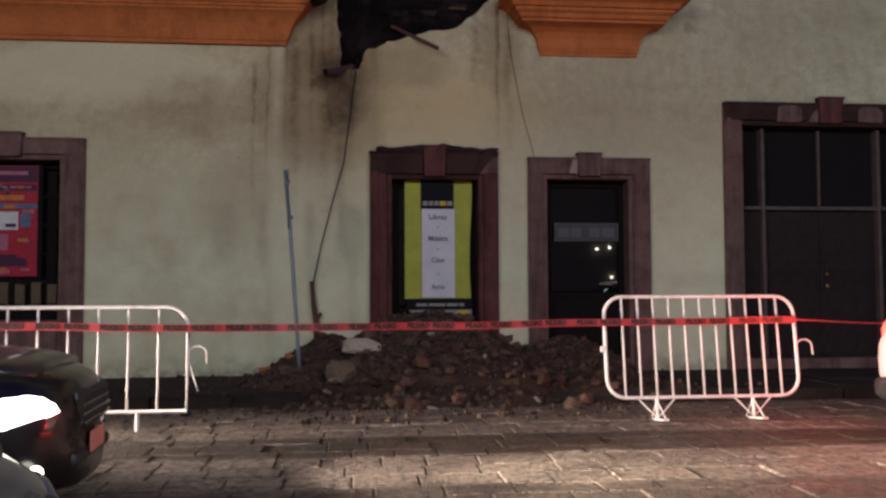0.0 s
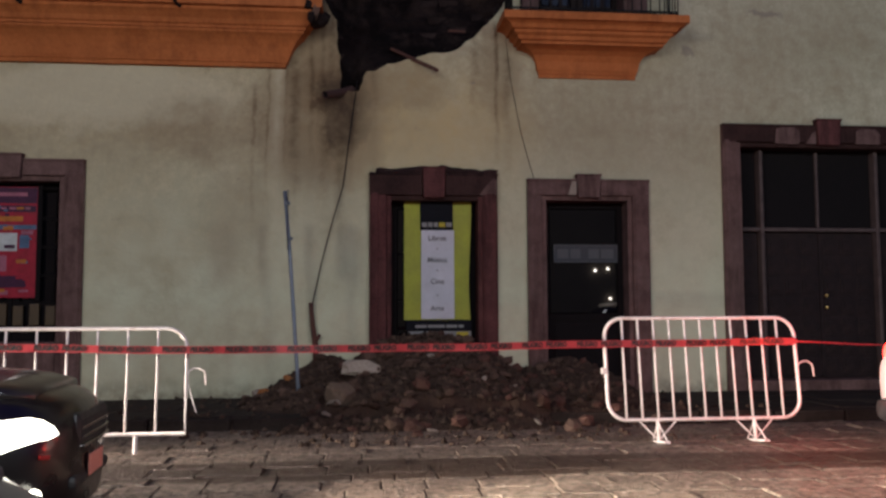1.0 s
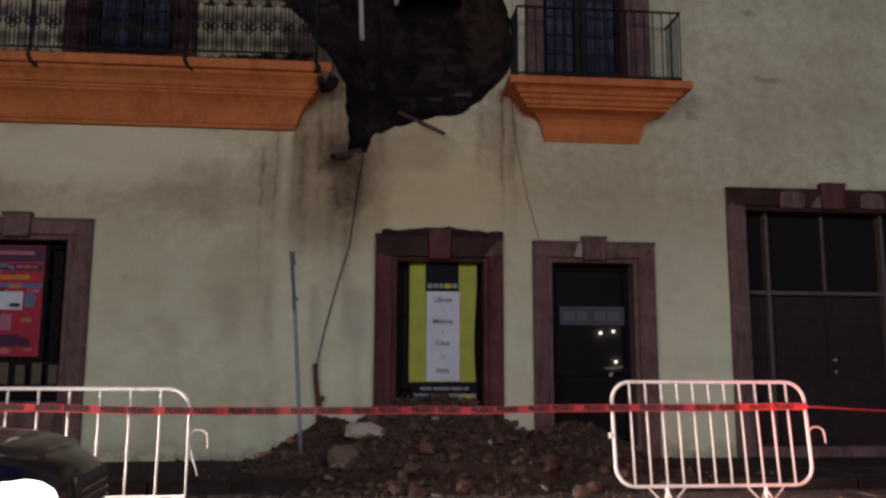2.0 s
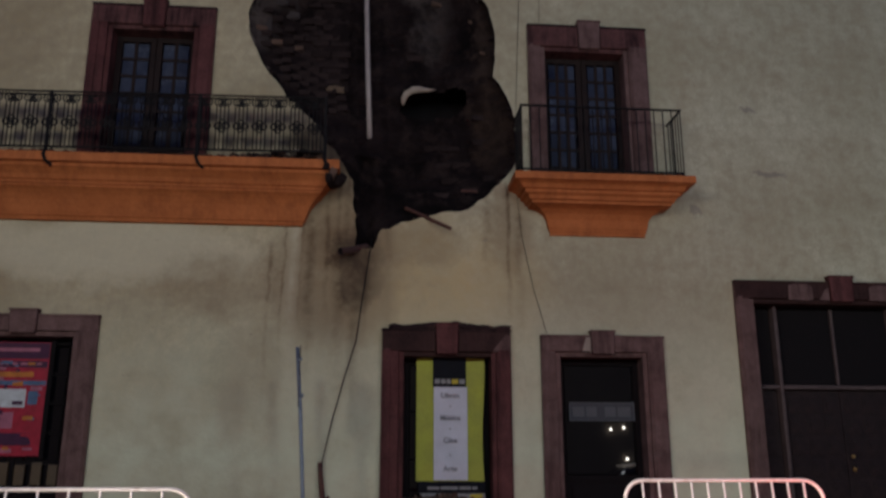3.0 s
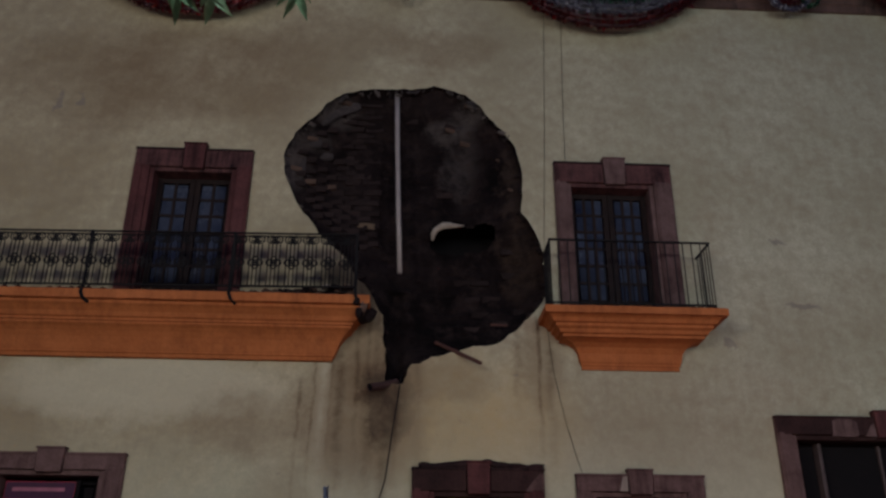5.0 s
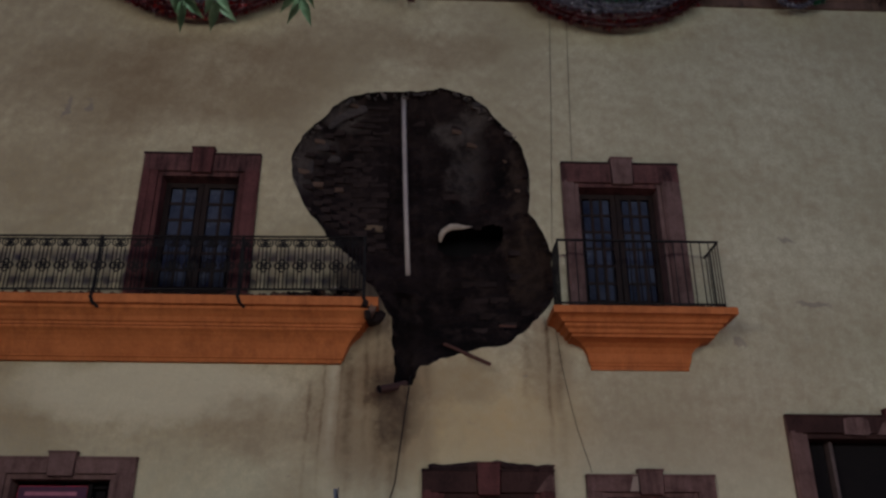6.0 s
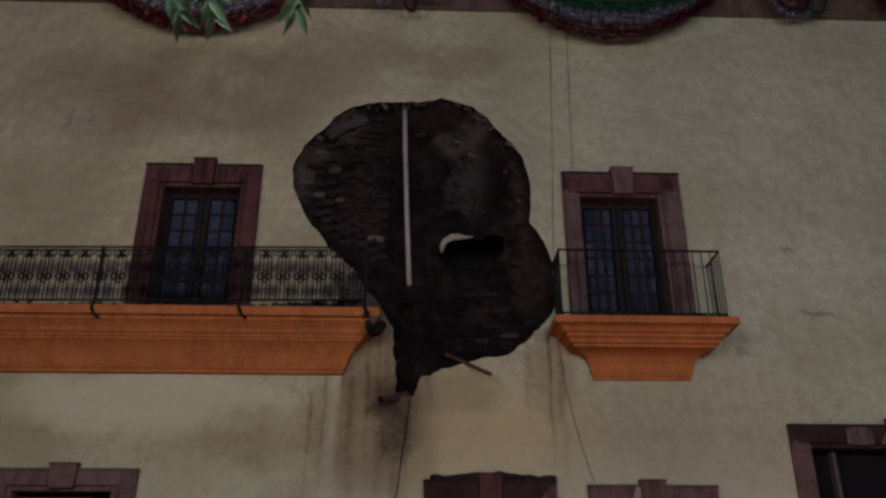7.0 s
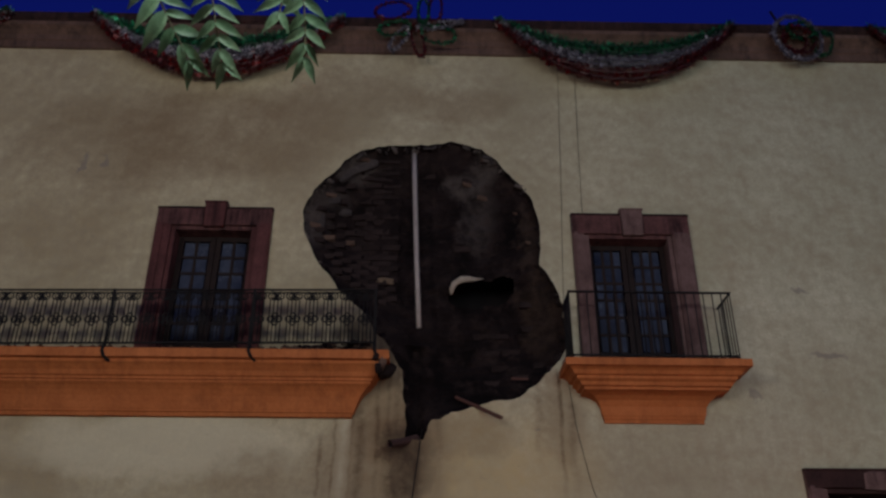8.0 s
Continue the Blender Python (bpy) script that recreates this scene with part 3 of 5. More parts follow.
glazed_leaf(door_2, 2.755, 3.945, 0.3, 2.885, 0.2, 1, 1, 0.95, BLACK_WOOD, DARK_GLASS, 0.085)
glazed_leaf(door_1, 0.515, 1.745, 0.3, 2.865, 0.22, 2, 3, 0.5, BLACK_WOOD, DARK_GLASS, 0.085)
for a, b in ((-5.335, -4.685), (-4.675, -4.025)):
    glazed_leaf(window_1, a, b, 0.9, 3.085, 0.2, 1, 5, 0.12, BLACK_WOOD, DARK_GLASS, 0.09, 0.05)
part("sill", block(-5.33, -4.03, -0.02, 0.28, 0.5, 0.9, 0.015), CANTERA, window_1)
part("threshold", block(2.75, 3.95, -0.06, 0.5, 0.1, 0.3, 0.012), CANTERA, door_2)
part("threshold", block(0.51, 1.75, -0.06, 0.5, 0.1, 0.3, 0.012), CANTERA, door_1)
part("threshold", block(5.70, 8.36, -0.10, 0.5, 0.08, 0.27, 0.012), CANTERA, door_3)

# paler blocks in the damp lintels
def patch_stone(points, y0, y1):
    """A broken-edged block standing in the wall's plane."""
    bm = bmesh.new()
    front, back = [bm.verts.new((x, y0, z)) for x, z in points], [bm.verts.new((x, y1, z)) for x, z in points]
    bm.faces.new(front)
    bm.faces.new(back[::-1])
    for k in range(len(points)):
        q = (k + 1) % len(points)
        bm.faces.new((front[k], back[k], back[q], front[q]))
    return bm


for points in ([(6.22, 3.77), (6.24, 3.99), (6.32, 4.02), (6.52, 4.02), (6.60, 3.97), (6.61, 3.79), (6.54, 3.76)], [(7.49, 3.78), (7.50, 3.97), (7.58, 4.02), (7.80, 4.01), (7.88, 3.93), (7.87, 3.77)], [(6.70, 3.77), (6.86, 3.77), (6.86, 3.97), (6.80, 3.93)]):
    part("pale_block", patch_stone(points, -0.094, -0.05), CANTERA, door_3, "paler patched stone")
part("pale_block", patch_stone([(1.76, 2.945), (2.024, 2.945), (2.024, 3.17), (1.97, 3.19), (1.88, 3.10)], -0.094, -0.05), CANTERA, door_1, "paler patched stone")
part("pale_block", patch_stone([(3.06, 2.965), (3.185, 2.965), (3.185, 3.20), (3.13, 3.20)], -0.096, -0.05), PALE_PATCH, door_2, "pale plaster patch")

# the wide gate: posts, transom and panelled leaves
GATE_WOOD = rough_mat("gate_wood", (0.008, 0.006, 0.0068), (0.032, 0.021, 0.0215), 5, 0.7, 0.4)
POST_WOOD = rough_mat("post_wood", (0.05, 0.036, 0.036), (0.11, 0.083, 0.080), 7, 0.6, 0.3)
for dull in (GATE_WOOD, POST_WOOD):
    dull.node_tree.nodes["Principled BSDF"].inputs["Specular IOR Level"].default_value = 0.15
for x in (6.09, 7.93):
    part("post", block(x - 0.028, x + 0.028, 0.12, 0.3, 0.27, 3.715, 0.012), POST_WOOD, door_3)
part("transom", block(5.705, 8.355, 0.14, 0.3, 2.475, 2.535, 0.012), POST_WOOD, door_3)
for a, b in ((5.71, 6.045), (6.135, 7.005), (7.015, 7.885), (7.975, 8.35)):
    wide = b - a > 0.5
    leaf = part("leaf", block(a, b, 0.22, 0.29, 0.28, 2.455, 0.006), GATE_WOOD, door_3)
    cols, rows = (3 if wide else 1), 7
    w, h = (b - a - 0.06) / cols, 2.1 / rows
    data = mesh_of(box(block(-w / 2 + 0.03, w / 2 - 0.03, -0.012, 0.004, -h / 2 + 0.03, h / 2 - 0.03, 0.01), -w / 2 + 0.075, w / 2 - 0.075, -0.028, -0.008, -h / 2 + 0.08, h / 2 - 0.08, 0.008), GATE_WOOD, "panel")
    for c in range(cols):
        for r in range(rows):
            p = part("panel", data, GATE_WOOD, leaf)
            p.location = (a + 0.03 + w * (c + 0.5), 0.22, 0.3 + h * (r + 0.5))
    part("upper_light", block(a, b, 0.24, 0.28, 2.552, 3.71, 0.006), BLACK_WOOD, door_3)
part("mullion", block(6.99, 7.03, 0.19, 0.238, 2.54, 3.70, 0.006), POST_WOOD, door_3)
BRASS = rough_mat("brass", (0.45, 0.30, 0.09), (0.6, 0.42, 0.16), 20, 0.3, 0.1, 0, 1.0)
for z in (1.51, 1.33):
    bm = bmesh.new()
    bmesh.ops.create_uvsphere(bm, u_segments=12, v_segments=8, radius=0.03)
    bmesh.ops.translate(bm, verts=bm.verts[:], vec=(7.09, 0.175, z))
    tube(bm, [(7.09, 0.18, z), (7.09, 0.225, z)], 0.014)
    part("knob", bm, BRASS, door_3, "small brass knob", True)


# ---- words as meshes ----
def word_mesh(text, height, material, width=None, weight=0.03):
    """Letters standing in the x-z plane, centred, facing -y."""
    curve = bpy.data.curves.new("word", "FONT")
    curve.body, curve.size, curve.align_x, curve.align_y, curve.extrude = text, height / 0.72, "CENTER", "CENTER", 0.001
    curve.resolution_u, curve.offset = 3, height * weight
    ob = bpy.data.objects.new("word", curve)
    data = bpy.data.meshes.new_from_object(ob)
    bpy.data.objects.remove(ob)
    data.transform(pose(0, 0, 0, 90))
    if width:
        span = max(v.co.x for v in data.vertices) - min(v.co.x for v in data.vertices)
        data.transform(Matrix.Diagonal((width / span, 1, 1, 1)))
    data.materials.append(material)
    return data


def cloth(x0, x1, z0, z1, y, thick=0.004, wave=0.012, seed=0.0, pinch=0.0):
    """A hanging sheet with soft folds."""
    bm, nx, nz = bmesh.new(), 10, 24
    rows = []
    for side in (0, 1):
        rows.append([[bm.verts.new((x0 + (x1 - x0) * i / nx + pinch * math.sin(j / nz * 5) * (i / nx) ** 3, y + side * thick + wave * noise.noise((i * 0.5 + seed, j * 0.22, seed)),
                                    z0 + (z1 - z0) * j / nz)) for i in range(nx + 1)] for j in range(nz + 1)])
    for s, g in enumerate(rows):
        for j in range(nz):
            for i in range(nx):
                q = (g[j][i], g[j][i + 1], g[j + 1][i + 1], g[j + 1][i])
                bm.faces.new(q if s == 0 else q[::-1])
    return bm


# ---- the shop banner ----
LIME = rough_mat("lime_cloth", (0.25, 0.275, 0.028), (0.35, 0.385, 0.046), 3, 0.7, 0.25)
NAVY = rough_mat("black_cloth", (0.005, 0.006, 0.009), (0.011, 0.012, 0.017), 6, 0.8, 0.1)
WHITE_CLOTH = rough_mat("white_cloth", (0.44, 0.46, 0.52), (0.56, 0.58, 0.65), 4, 0.7, 0.12)
NAVY.node_tree.nodes["Principled BSDF"].inputs["Specular IOR Level"].default_value = 0.12
GREY_PRINT = rough_mat("grey_print", (0.17, 0.17, 0.19), (0.23, 0.23, 0.25), 9, 0.7, 0.0)
PALE_PRINT = rough_mat("pale_print", (0.16, 0.165, 0.17), (0.26, 0.265, 0.27), 9, 0.7, 0.0)
YELLOW_PRINT = rough_mat("yellow_print", (0.36, 0.29, 0.02), (0.46, 0.38, 0.03), 9, 0.7, 0.0)
banner = thing("banner", "tall lime green and white cloth banner hanging in a shop doorway", "banner", (1.17, 0.13, 2.88))


def on(parent, ob):
    """Keeps ob where it is built while it hangs from a parent that stands elsewhere."""
    ob.parent = parent
    ob.matrix_parent_inverse = parent.matrix_world.inverted() if parent.matrix_world != Matrix.Identity(4) else Matrix.Translation(parent.location).inverted()
    return ob


on(banner, part("sheet", cloth(0.70, 1.655, 1.17, 2.885, 0.135, 0.004, 0.014, 2.0, -0.02), LIME, None, "lime green cloth with soft folds", True))
on(banner, part("middle_strip", cloth(0.945, 1.42, 1.185, 2.46, 0.112, 0.003, 0.008, 4.0), WHITE_CLOTH, None, "white middle strip with grey words", True))
on(banner, part("head_strip", cloth(0.93, 1.405, 2.46, 2.88, 0.112, 0.003, 0.006, 5.0), NAVY, None, "black head strip with a name in pale bars", True))
on(banner, part("foot_strip", cloth(0.73, 1.665, 1.02, 1.165, 0.112, 0.003, 0.006, 6.0), NAVY, None, "black foot strip", True))
on(banner, part("foot_hem", cloth(0.76, 1.66, 0.90, 1.01, 0.114, 0.003, 0.006, 7.0), PALE_PRINT, None, "pale hem", True))
on(banner, part("foot_patch", block(1.45, 1.62, 0.100, 0.104, 0.92, 1.0, 0.001), YELLOW_PRINT))
for text, z, h in (("Libros", 2.34, 0.075), ("Música", 2.03, 0.075), ("Cine", 1.72, 0.075), ("Arte", 1.335, 0.075)):
    p = part("word", word_mesh(text, h, GREY_PRINT), GREY_PRINT)
    p.location = (1.175, 0.100, z)
    on(banner, p)
for z in (2.19, 1.88, 1.52):
    on(banner, part("dot", block(1.165, 1.185, 0.099, 0.102, z - 0.01, z + 0.01, 0.001), GREY_PRINT))
# the shop's name and address stand as plain bars
for a, b, m in ((0.955, 1.03, PALE_PRINT), (1.045, 1.11, PALE_PRINT), (1.125, 1.185, PALE_PRINT), (1.20, 1.29, YELLOW_PRINT), (1.305, 1.385, PALE_PRINT)):
    on(banner, part("name_bar", block(a, b, 0.097, 0.101, 2.505, 2.57, 0.002), m))
for a, b in ((0.86, 1.02), (1.04, 1.28), (1.30, 1.46), (1.48, 1.55)):
    on(banner, part("address_bar", block(a, b, 0.097, 0.101, 1.06, 1.10, 0.002), PALE_PRINT))

# paper notice inside the glazed door
NOTICE = rough_mat("notice_paper", (0.010, 0.012, 0.019), (0.024, 0.029, 0.042), 3, 0.6, 0.05)
notice = thing("notice", "faded grey paper notice stuck to a dark glass door", "notice", (3.38, 0.18, 2.14))
on(notice, part("sheet", block(2.90, 3.86, 0.182, 0.186, 2.0, 2.265, 0.001), NOTICE))
NOTICE_EDGE = rough_mat("notice_edge", (0.04, 0.043, 0.05), (0.07, 0.075, 0.085), 6, 0.6, 0.0)
for a, b, c, d in ((2.90, 3.86, 2.25, 2.265), (2.90, 3.86, 2.0, 2.012), (2.90, 2.915, 2.012, 2.25), (3.845, 3.86, 2.012, 2.25)):
    on(notice, part("border", block(a, b, 0.178, 0.1815, c, d, 0.0005), NOTICE_EDGE))
NOTICE_PRINT = rough_mat("notice_print", (0.040, 0.042, 0.05), (0.065, 0.068, 0.078), 5, 0.6, 0.0)
for a, b in ((2.95, 3.12), (3.15, 3.30), (3.42, 3.58), (3.61, 3.80)):
    on(notice, part("word_bar", block(a, b, 0.178, 0.181, 2.06, 2.20, 0.001), NOTICE_PRINT))


# ---- the red poster ----
def print_mat(name, colour, vary=0.3):
    # inks dimmed in colour for the shade behind shop glass
    colour = tuple(c * 0.72 for c in colour)
    return rough_mat(name, tuple(c * (1 - vary) for c in colour), tuple(min(1, c * (1 + vary)) for c in colour), 9, 0.5, 0.02)


P_RED, P_DARK, P_ORANGE, P_BLUE, P_PINK, P_WHITE = (print_mat(n, c) for n, c in (
    ("print_red", (0.40, 0.024, 0.05)), ("print_maroon", (0.07, 0.02, 0.06)), ("print_orange", (0.55, 0.20, 0.04)), ("print_blue", (0.10, 0.17, 0.30)), ("print_pink", (0.42, 0.15, 0.22)), ("print_white", (0.62, 0.68, 0.70))))
for dull in (P_RED, P_DARK, P_ORANGE, P_BLUE, P_PINK):
    dull.node_tree.nodes["Principled BSDF"].inputs["Specular IOR Level"].default_value = 0.15
poster = thing("poster", "large red and purple printed poster in a shop window", "poster", (-4.9, 0.14, 1.5))
on(poster, part("sheet", block(-5.30, -4.36, 0.140, 0.146, 1.5, 3.03, 0.002), P_RED))
layer = 0.1375
for a, b, c, d, m in ((-5.29, -4.37, 2.80, 3.02, P_DARK), (-5.2, -4.5, 2.90, 2.95, P_PINK), (-5.28, -4.38, 2.68, 2.77, P_DARK), (-5.25, -4.55, 2.55, 2.62, P_ORANGE), (-5.28, -4.37, 2.44, 2.50, P_BLUE),
                      (-5.1, -4.62, 2.14, 2.39, P_WHITE), (-4.59, -4.46, 2.18, 2.36, P_BLUE), (-5.2, -4.75, 1.86, 2.08, P_PINK), (-5.27, -4.5, 1.64, 1.80, P_DARK), (-5.2, -4.72, 1.54, 1.60, P_PINK), (-5.28, -5.14, 2.1, 2.4, P_DARK)):
    on(poster, part("print_block", block(a, b, layer, layer + 0.002, c, d), m))
    layer -= 0.0003
for k in range(8):
    a = -5.26 + k * 0.105
    on(poster, part("word_bar", block(a, a + 0.07 + 0.02 * (k % 3 - 1), 0.130, 0.132, 2.715, 2.745), P_PINK))
prints = random.Random(5)
for k in range(34):
    a, c = -5.28 + prints.random() * 0.76, 1.54 + prints.random() * 1.2
    on(poster, part("print_block", block(a, a + prints.uniform(0.04, 0.16), 0.1282 - k * 0.00012, 0.1284 - k * 0.00012, c, c + prints.uniform(0.015, 0.06)), prints.choice((P_DARK, P_DARK, P_PINK, P_BLUE, P_RED, P_ORANGE))))
on(poster, part("frame_edge", block(-4.36, -4.30, 0.125, 0.16, 1.46, 3.06, 0.004), BLACK_WOOD))
books = thing("book_display", "row of brown and ochre books behind a shop window", "books", (-5.0, 0.3, 1.0))
B_OCHRE = print_mat("book_ochre", (0.075, 0.045, 0.014))
for k in range(6):
    a = -5.30 + k * 0.215
    on(books, part("book", block(a, a + 0.13, 0.15, 0.19, 1.12, 1.42 - 0.03 * (k % 2), 0.006), B_OCHRE))

# ---- the breach in the wall ----
PALE_RUBBLE = rough_mat("pale_rubble", (0.22, 0.18, 0.14), (0.42, 0.37, 0.30), 7, 0.95, 0.7, 0.25)
BROWN_RUBBLE = rough_mat("brown_rubble", (0.052, 0.034, 0.026), (0.155, 0.10, 0.075), 7, 0.95, 0.8, 0.45)
RED_RUBBLE = rough_mat("brick_rubble", (0.070, 0.037, 0.028), (0.155, 0.084, 0.065), 7, 0.95, 0.8, 0.35)
# near-black copy of the brick, with the breach's shade in its colour
DARK_BRICK = rough_mat("dark_brick", (0.008, 0.0055, 0.0055), (0.036, 0.025, 0.0235), 2.2, 0.95, 0.8, 0.25)
for dull in (BROWN_RUBBLE, RED_RUBBLE, DARK_BRICK):
    dull.node_tree.nodes["Principled BSDF"].inputs["Specular IOR Level"].default_value = 0.12
breach = thing("wall_breach", "deep dark breach of bare brick and rubble masonry in the wall", "hole", (0, 0, 0), kind="structure")


def inside(x, z, loop):
    hit = False
    for (xa, za), (xb, zb) in zip(loop, loop[1:] + loop[:1]):
        if (za > z) != (zb > z) and x < (xb - xa) * (z - za) / (zb - za) + xa:
            hit = not hit
    return hit


def rim(x, z, loop):
    """Distance to the loop."""
    best = 9.0
    for (xa, za), (xb, zb) in zip(loop, loop[1:] + loop[:1]):
        dx, dz = xb - xa, zb - za
        f = max(0, min(1, ((x - xa) * dx + (z - za) * dz) / (dx * dx + dz * dz + 1e-9)))
        best = min(best, math.hypot(x - xa - f * dx, z - za - f * dz))
    return best


def core_depth(x, z):
    d = rim(x, z, BREACH) * (1 if inside(x, z, BREACH) else -1)
    y = 0.10 + 0.44 * max(0.0, min(1.0, d / 0.75)) ** 0.8
    y += 0.13 * noise.noise((x * 1.1, z * 0.7, 7)) * min(1, max(0, d) * 2)
    coursed = 0.3 if x < -0.4 and z > 6.6 else 1.0
    y += coursed * (0.055 * noise.noise((x * 4, z * 5, 2)) + 0.03 * noise.noise((x * 11, z * 13, 4)))
    y += 0.16 * math.exp(-((x + 0.1) / 0.14) ** 2) * (z < 6.0)
    return max(0.07, y)


NICHE = (0.96, 6.98, 0.50, 0.21)
step, cells = 0.04, {}
bm = bmesh.new()
for i in range(int(4.7 / step)):
    for j in range(int(5.6 / step)):
        x, z = -2.25 + i * step, 4.25 + j * step
        if inside(x, z, BREACH) or rim(x, z, BREACH) < 0.17:
            y = core_depth(x, z)
            e = abs((x - NICHE[0]) / NICHE[2]) ** 3 + abs((z - NICHE[1] - 0.14 * (x - NICHE[0]) + 0.05 * noise.noise((x * 5, z * 5, 3))) / NICHE[3]) ** 3
            if e < 1:
                continue
            cells[i, j] = bm.verts.new((x + 0.012 * noise.noise((x * 9, z * 9, 1)), y, z))
for (i, j), v in cells.items():
    q = [cells.get(k) for k in ((i, j), (i + 1, j), (i + 1, j + 1), (i, j + 1))]
    if all(q):
        bm.faces.new(q)
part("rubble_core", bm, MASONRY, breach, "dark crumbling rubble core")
rng = random.Random(11)
brick_data = []
for k in range(6):
    bm = block(-0.142, 0.142, -0.05, 0.05, -0.044, 0.044)
    for v in bm.verts:
        v.co += Vector((rng.uniform(-1, 1) * 0.02, rng.uniform(-1, 1) * 0.012, rng.uniform(-1, 1) * 0.007))
    brick_data.append([mesh_of(bm.copy(), DARK_BRICK, "brick"), mesh_of(bm, BROWN_RUBBLE, "brick")])
count = 0
for r in range(48):
    z = 4.9 + r * 0.096
    for c in range(15):
        x = -2.05 + c * 0.30 + (r % 2) * 0.15 + rng.uniform(-0.02, 0.02)
        here = rng.random()
        keep = 0.85 if x < -0.5 and z > 6.7 else 0.12 if x > 1.0 and z < 7.2 else 0.06 if x > 0.5 and z > 7.2 else 0.01
        e = ((x - NICHE[0]) / 0.68) ** 2 + ((z - NICHE[1]) / 0.28) ** 2
        if inside(x, z, BREACH) and rim(x, z, BREACH) > 0.12 and here < keep and e > 1 and abs(x + 0.12) > 0.14 and count < 295:
            p = part("brick", rng.choice(brick_data)[int(x < -1.2 and z > 7.6 and rng.random() < 0.12)], BROWN_RUBBLE, breach)
            p.matrix_local = pose(x, core_depth(x, z) + rng.uniform(0.026, 0.046), z, rng.uniform(-3, 3), rng.uniform(-1.5, 1.5), rng.uniform(-4, 4))
            count += 1


def rock_mesh(seed, material, size=1.0, flat=0.7, detail=2):
    bm = bmesh.new()
    bmesh.ops.create_icosphere(bm, subdivisions=detail, radius=1.0)
    for v in bm.verts:
        d = noise.noise(v.co * 0.9 + Vector((seed * 7.3, seed, 0))) * 0.55 + noise.noise(v.co * 2.3 + Vector((0, seed * 3.1, 0))) * 0.2
        v.co *= 1 + d
        for k in range(3):
            v.co[k] = max(-0.72, min(0.72, v.co[k]))
        v.co.z *= flat
        v.co *= size
    return mesh_of(bm, material, "rock")


RAW_STONE = rough_mat("raw_stone", (0.10, 0.068, 0.042), (0.19, 0.135, 0.085), 6, 0.95, 0.7)
pale = [rock_mesh(k, RAW_STONE, 1, 0.6) for k in range(4)]
bm = tube(bmesh.new(), [(0.465, 0.40, 6.90), (0.475, 0.39, 7.0), (0.52, 0.38, 7.09), (0.62, 0.37, 7.15), (0.74, 0.38, 7.17), (0.88, 0.40, 7.18), (1.0, 0.42, 7.19)], 0.05, 9, taper=[0.02, 0.045, 0.06, 0.065, 0.05, 0.03, 0.01])
for v in bm.verts:
    v.co += noise.noise_vector(v.co * 9) * 0.022
part("plaster_rim", bm, PALE_RUBBLE, breach, "pale plaster rim of a black niche", True)
for x, z, s in ((-0.62, 7.17, 0.16), (-1.55, 8.62, 0.10), (-1.78, 8.05, 0.1), (1.0, 8.72, 0.1), (1.55, 8.35, 0.06), (1.72, 7.75, 0.06), (1.05, 9.28, 0.1), (-1.02, 9.3, 0.10), (0.75, 8.95, 0.1)):
    p = part("stone", pale[int(abs(x) * 100) % 4] if s > 0.11 else rock_mesh(int(s * 100), BROWN_RUBBLE, 1, 0.7), PALE_RUBBLE, breach)
    p.matrix_local = pose(x, core_depth(x, z) - 0.012, z, 0, 0, 20) @ Matrix.Diagonal((s * 1.3, s * 0.35, s * 0.8, 1))
# grey lumps stand in for lit patches of the broken plaster
GREY_RUBBLE = rough_mat("grey_rubble", (0.014, 0.011, 0.011), (0.062, 0.050, 0.048), 3, 0.95, 0.9, 0.3)
for x, z, sx, sz, turn in ((-1.05, 9.22, 0.30, 0.17, -25), (-1.30, 9.02, 0.2, 0.12, -40), (-1.72, 8.1, 0.10, 0.30, 0), (-1.55, 8.55, 0.18, 0.1, 0), (-1.35, 8.4, 0.16, 0.09, 0)):
    p = part("stone", rock_mesh(int(sx * 90), GREY_RUBBLE, 1, 0.8), GREY_RUBBLE, breach, "grey lump painting a lit patch of old plaster")
    p.matrix_local = pose(x, core_depth(x, z) + 0.012, z, 0, turn, 0) @ Matrix.Diagonal((sx * 1.2, 0.05, sz * 1.2, 1))
CHIP = rough_mat("broken_plaster", (0.04, 0.031, 0.027), (0.115, 0.092, 0.08), 8, 0.95, 0.8, 0.5)
chip_data = [rock_mesh(k + 3, CHIP, 1, 0.8, 1) for k in range(5)] + [rock_mesh(k + 3, GREY_RUBBLE, 1, 0.8, 1) for k in range(4)]
dark_chips = [rock_mesh(k + 3, DARK_BRICK, 1, 0.8, 1) for k in range(4)]
# crumbled plaster all along the broken edge; paler chips paint its lit upper-left rim
chips = random.Random(23)
for (xa, za), (xb, zb) in zip(BREACH, BREACH[1:] + BREACH[:1]):
    run_length = math.hypot(xb - xa, zb - za)
    for k in range(max(1, int(run_length / (0.075 if xa < 1.2 and za > 8.2 else 0.16)))):
        f = chips.random()
        x, z = xa + (xb - xa) * f, za + (zb - za) * f
        to_mid = Vector((0.1 - x, 0, 7.2 - z)).normalized() * chips.uniform(0.0, 0.07)
        s = 0.018 + min(0.07, chips.expovariate(38))
        if z > 5.0 or chips.random() < 0.4:
            p = part("plaster_chip", chips.choice(chip_data if z > 8.2 or x < -1.6 else dark_chips), CHIP, breach)
            p.matrix_local = pose(x + to_mid.x, chips.uniform(0.02, 0.10), z + to_mid.z, 0, chips.uniform(0, 180), 0) @ Matrix.Diagonal((s * 1.5, 0.035, s * 0.8, 1))
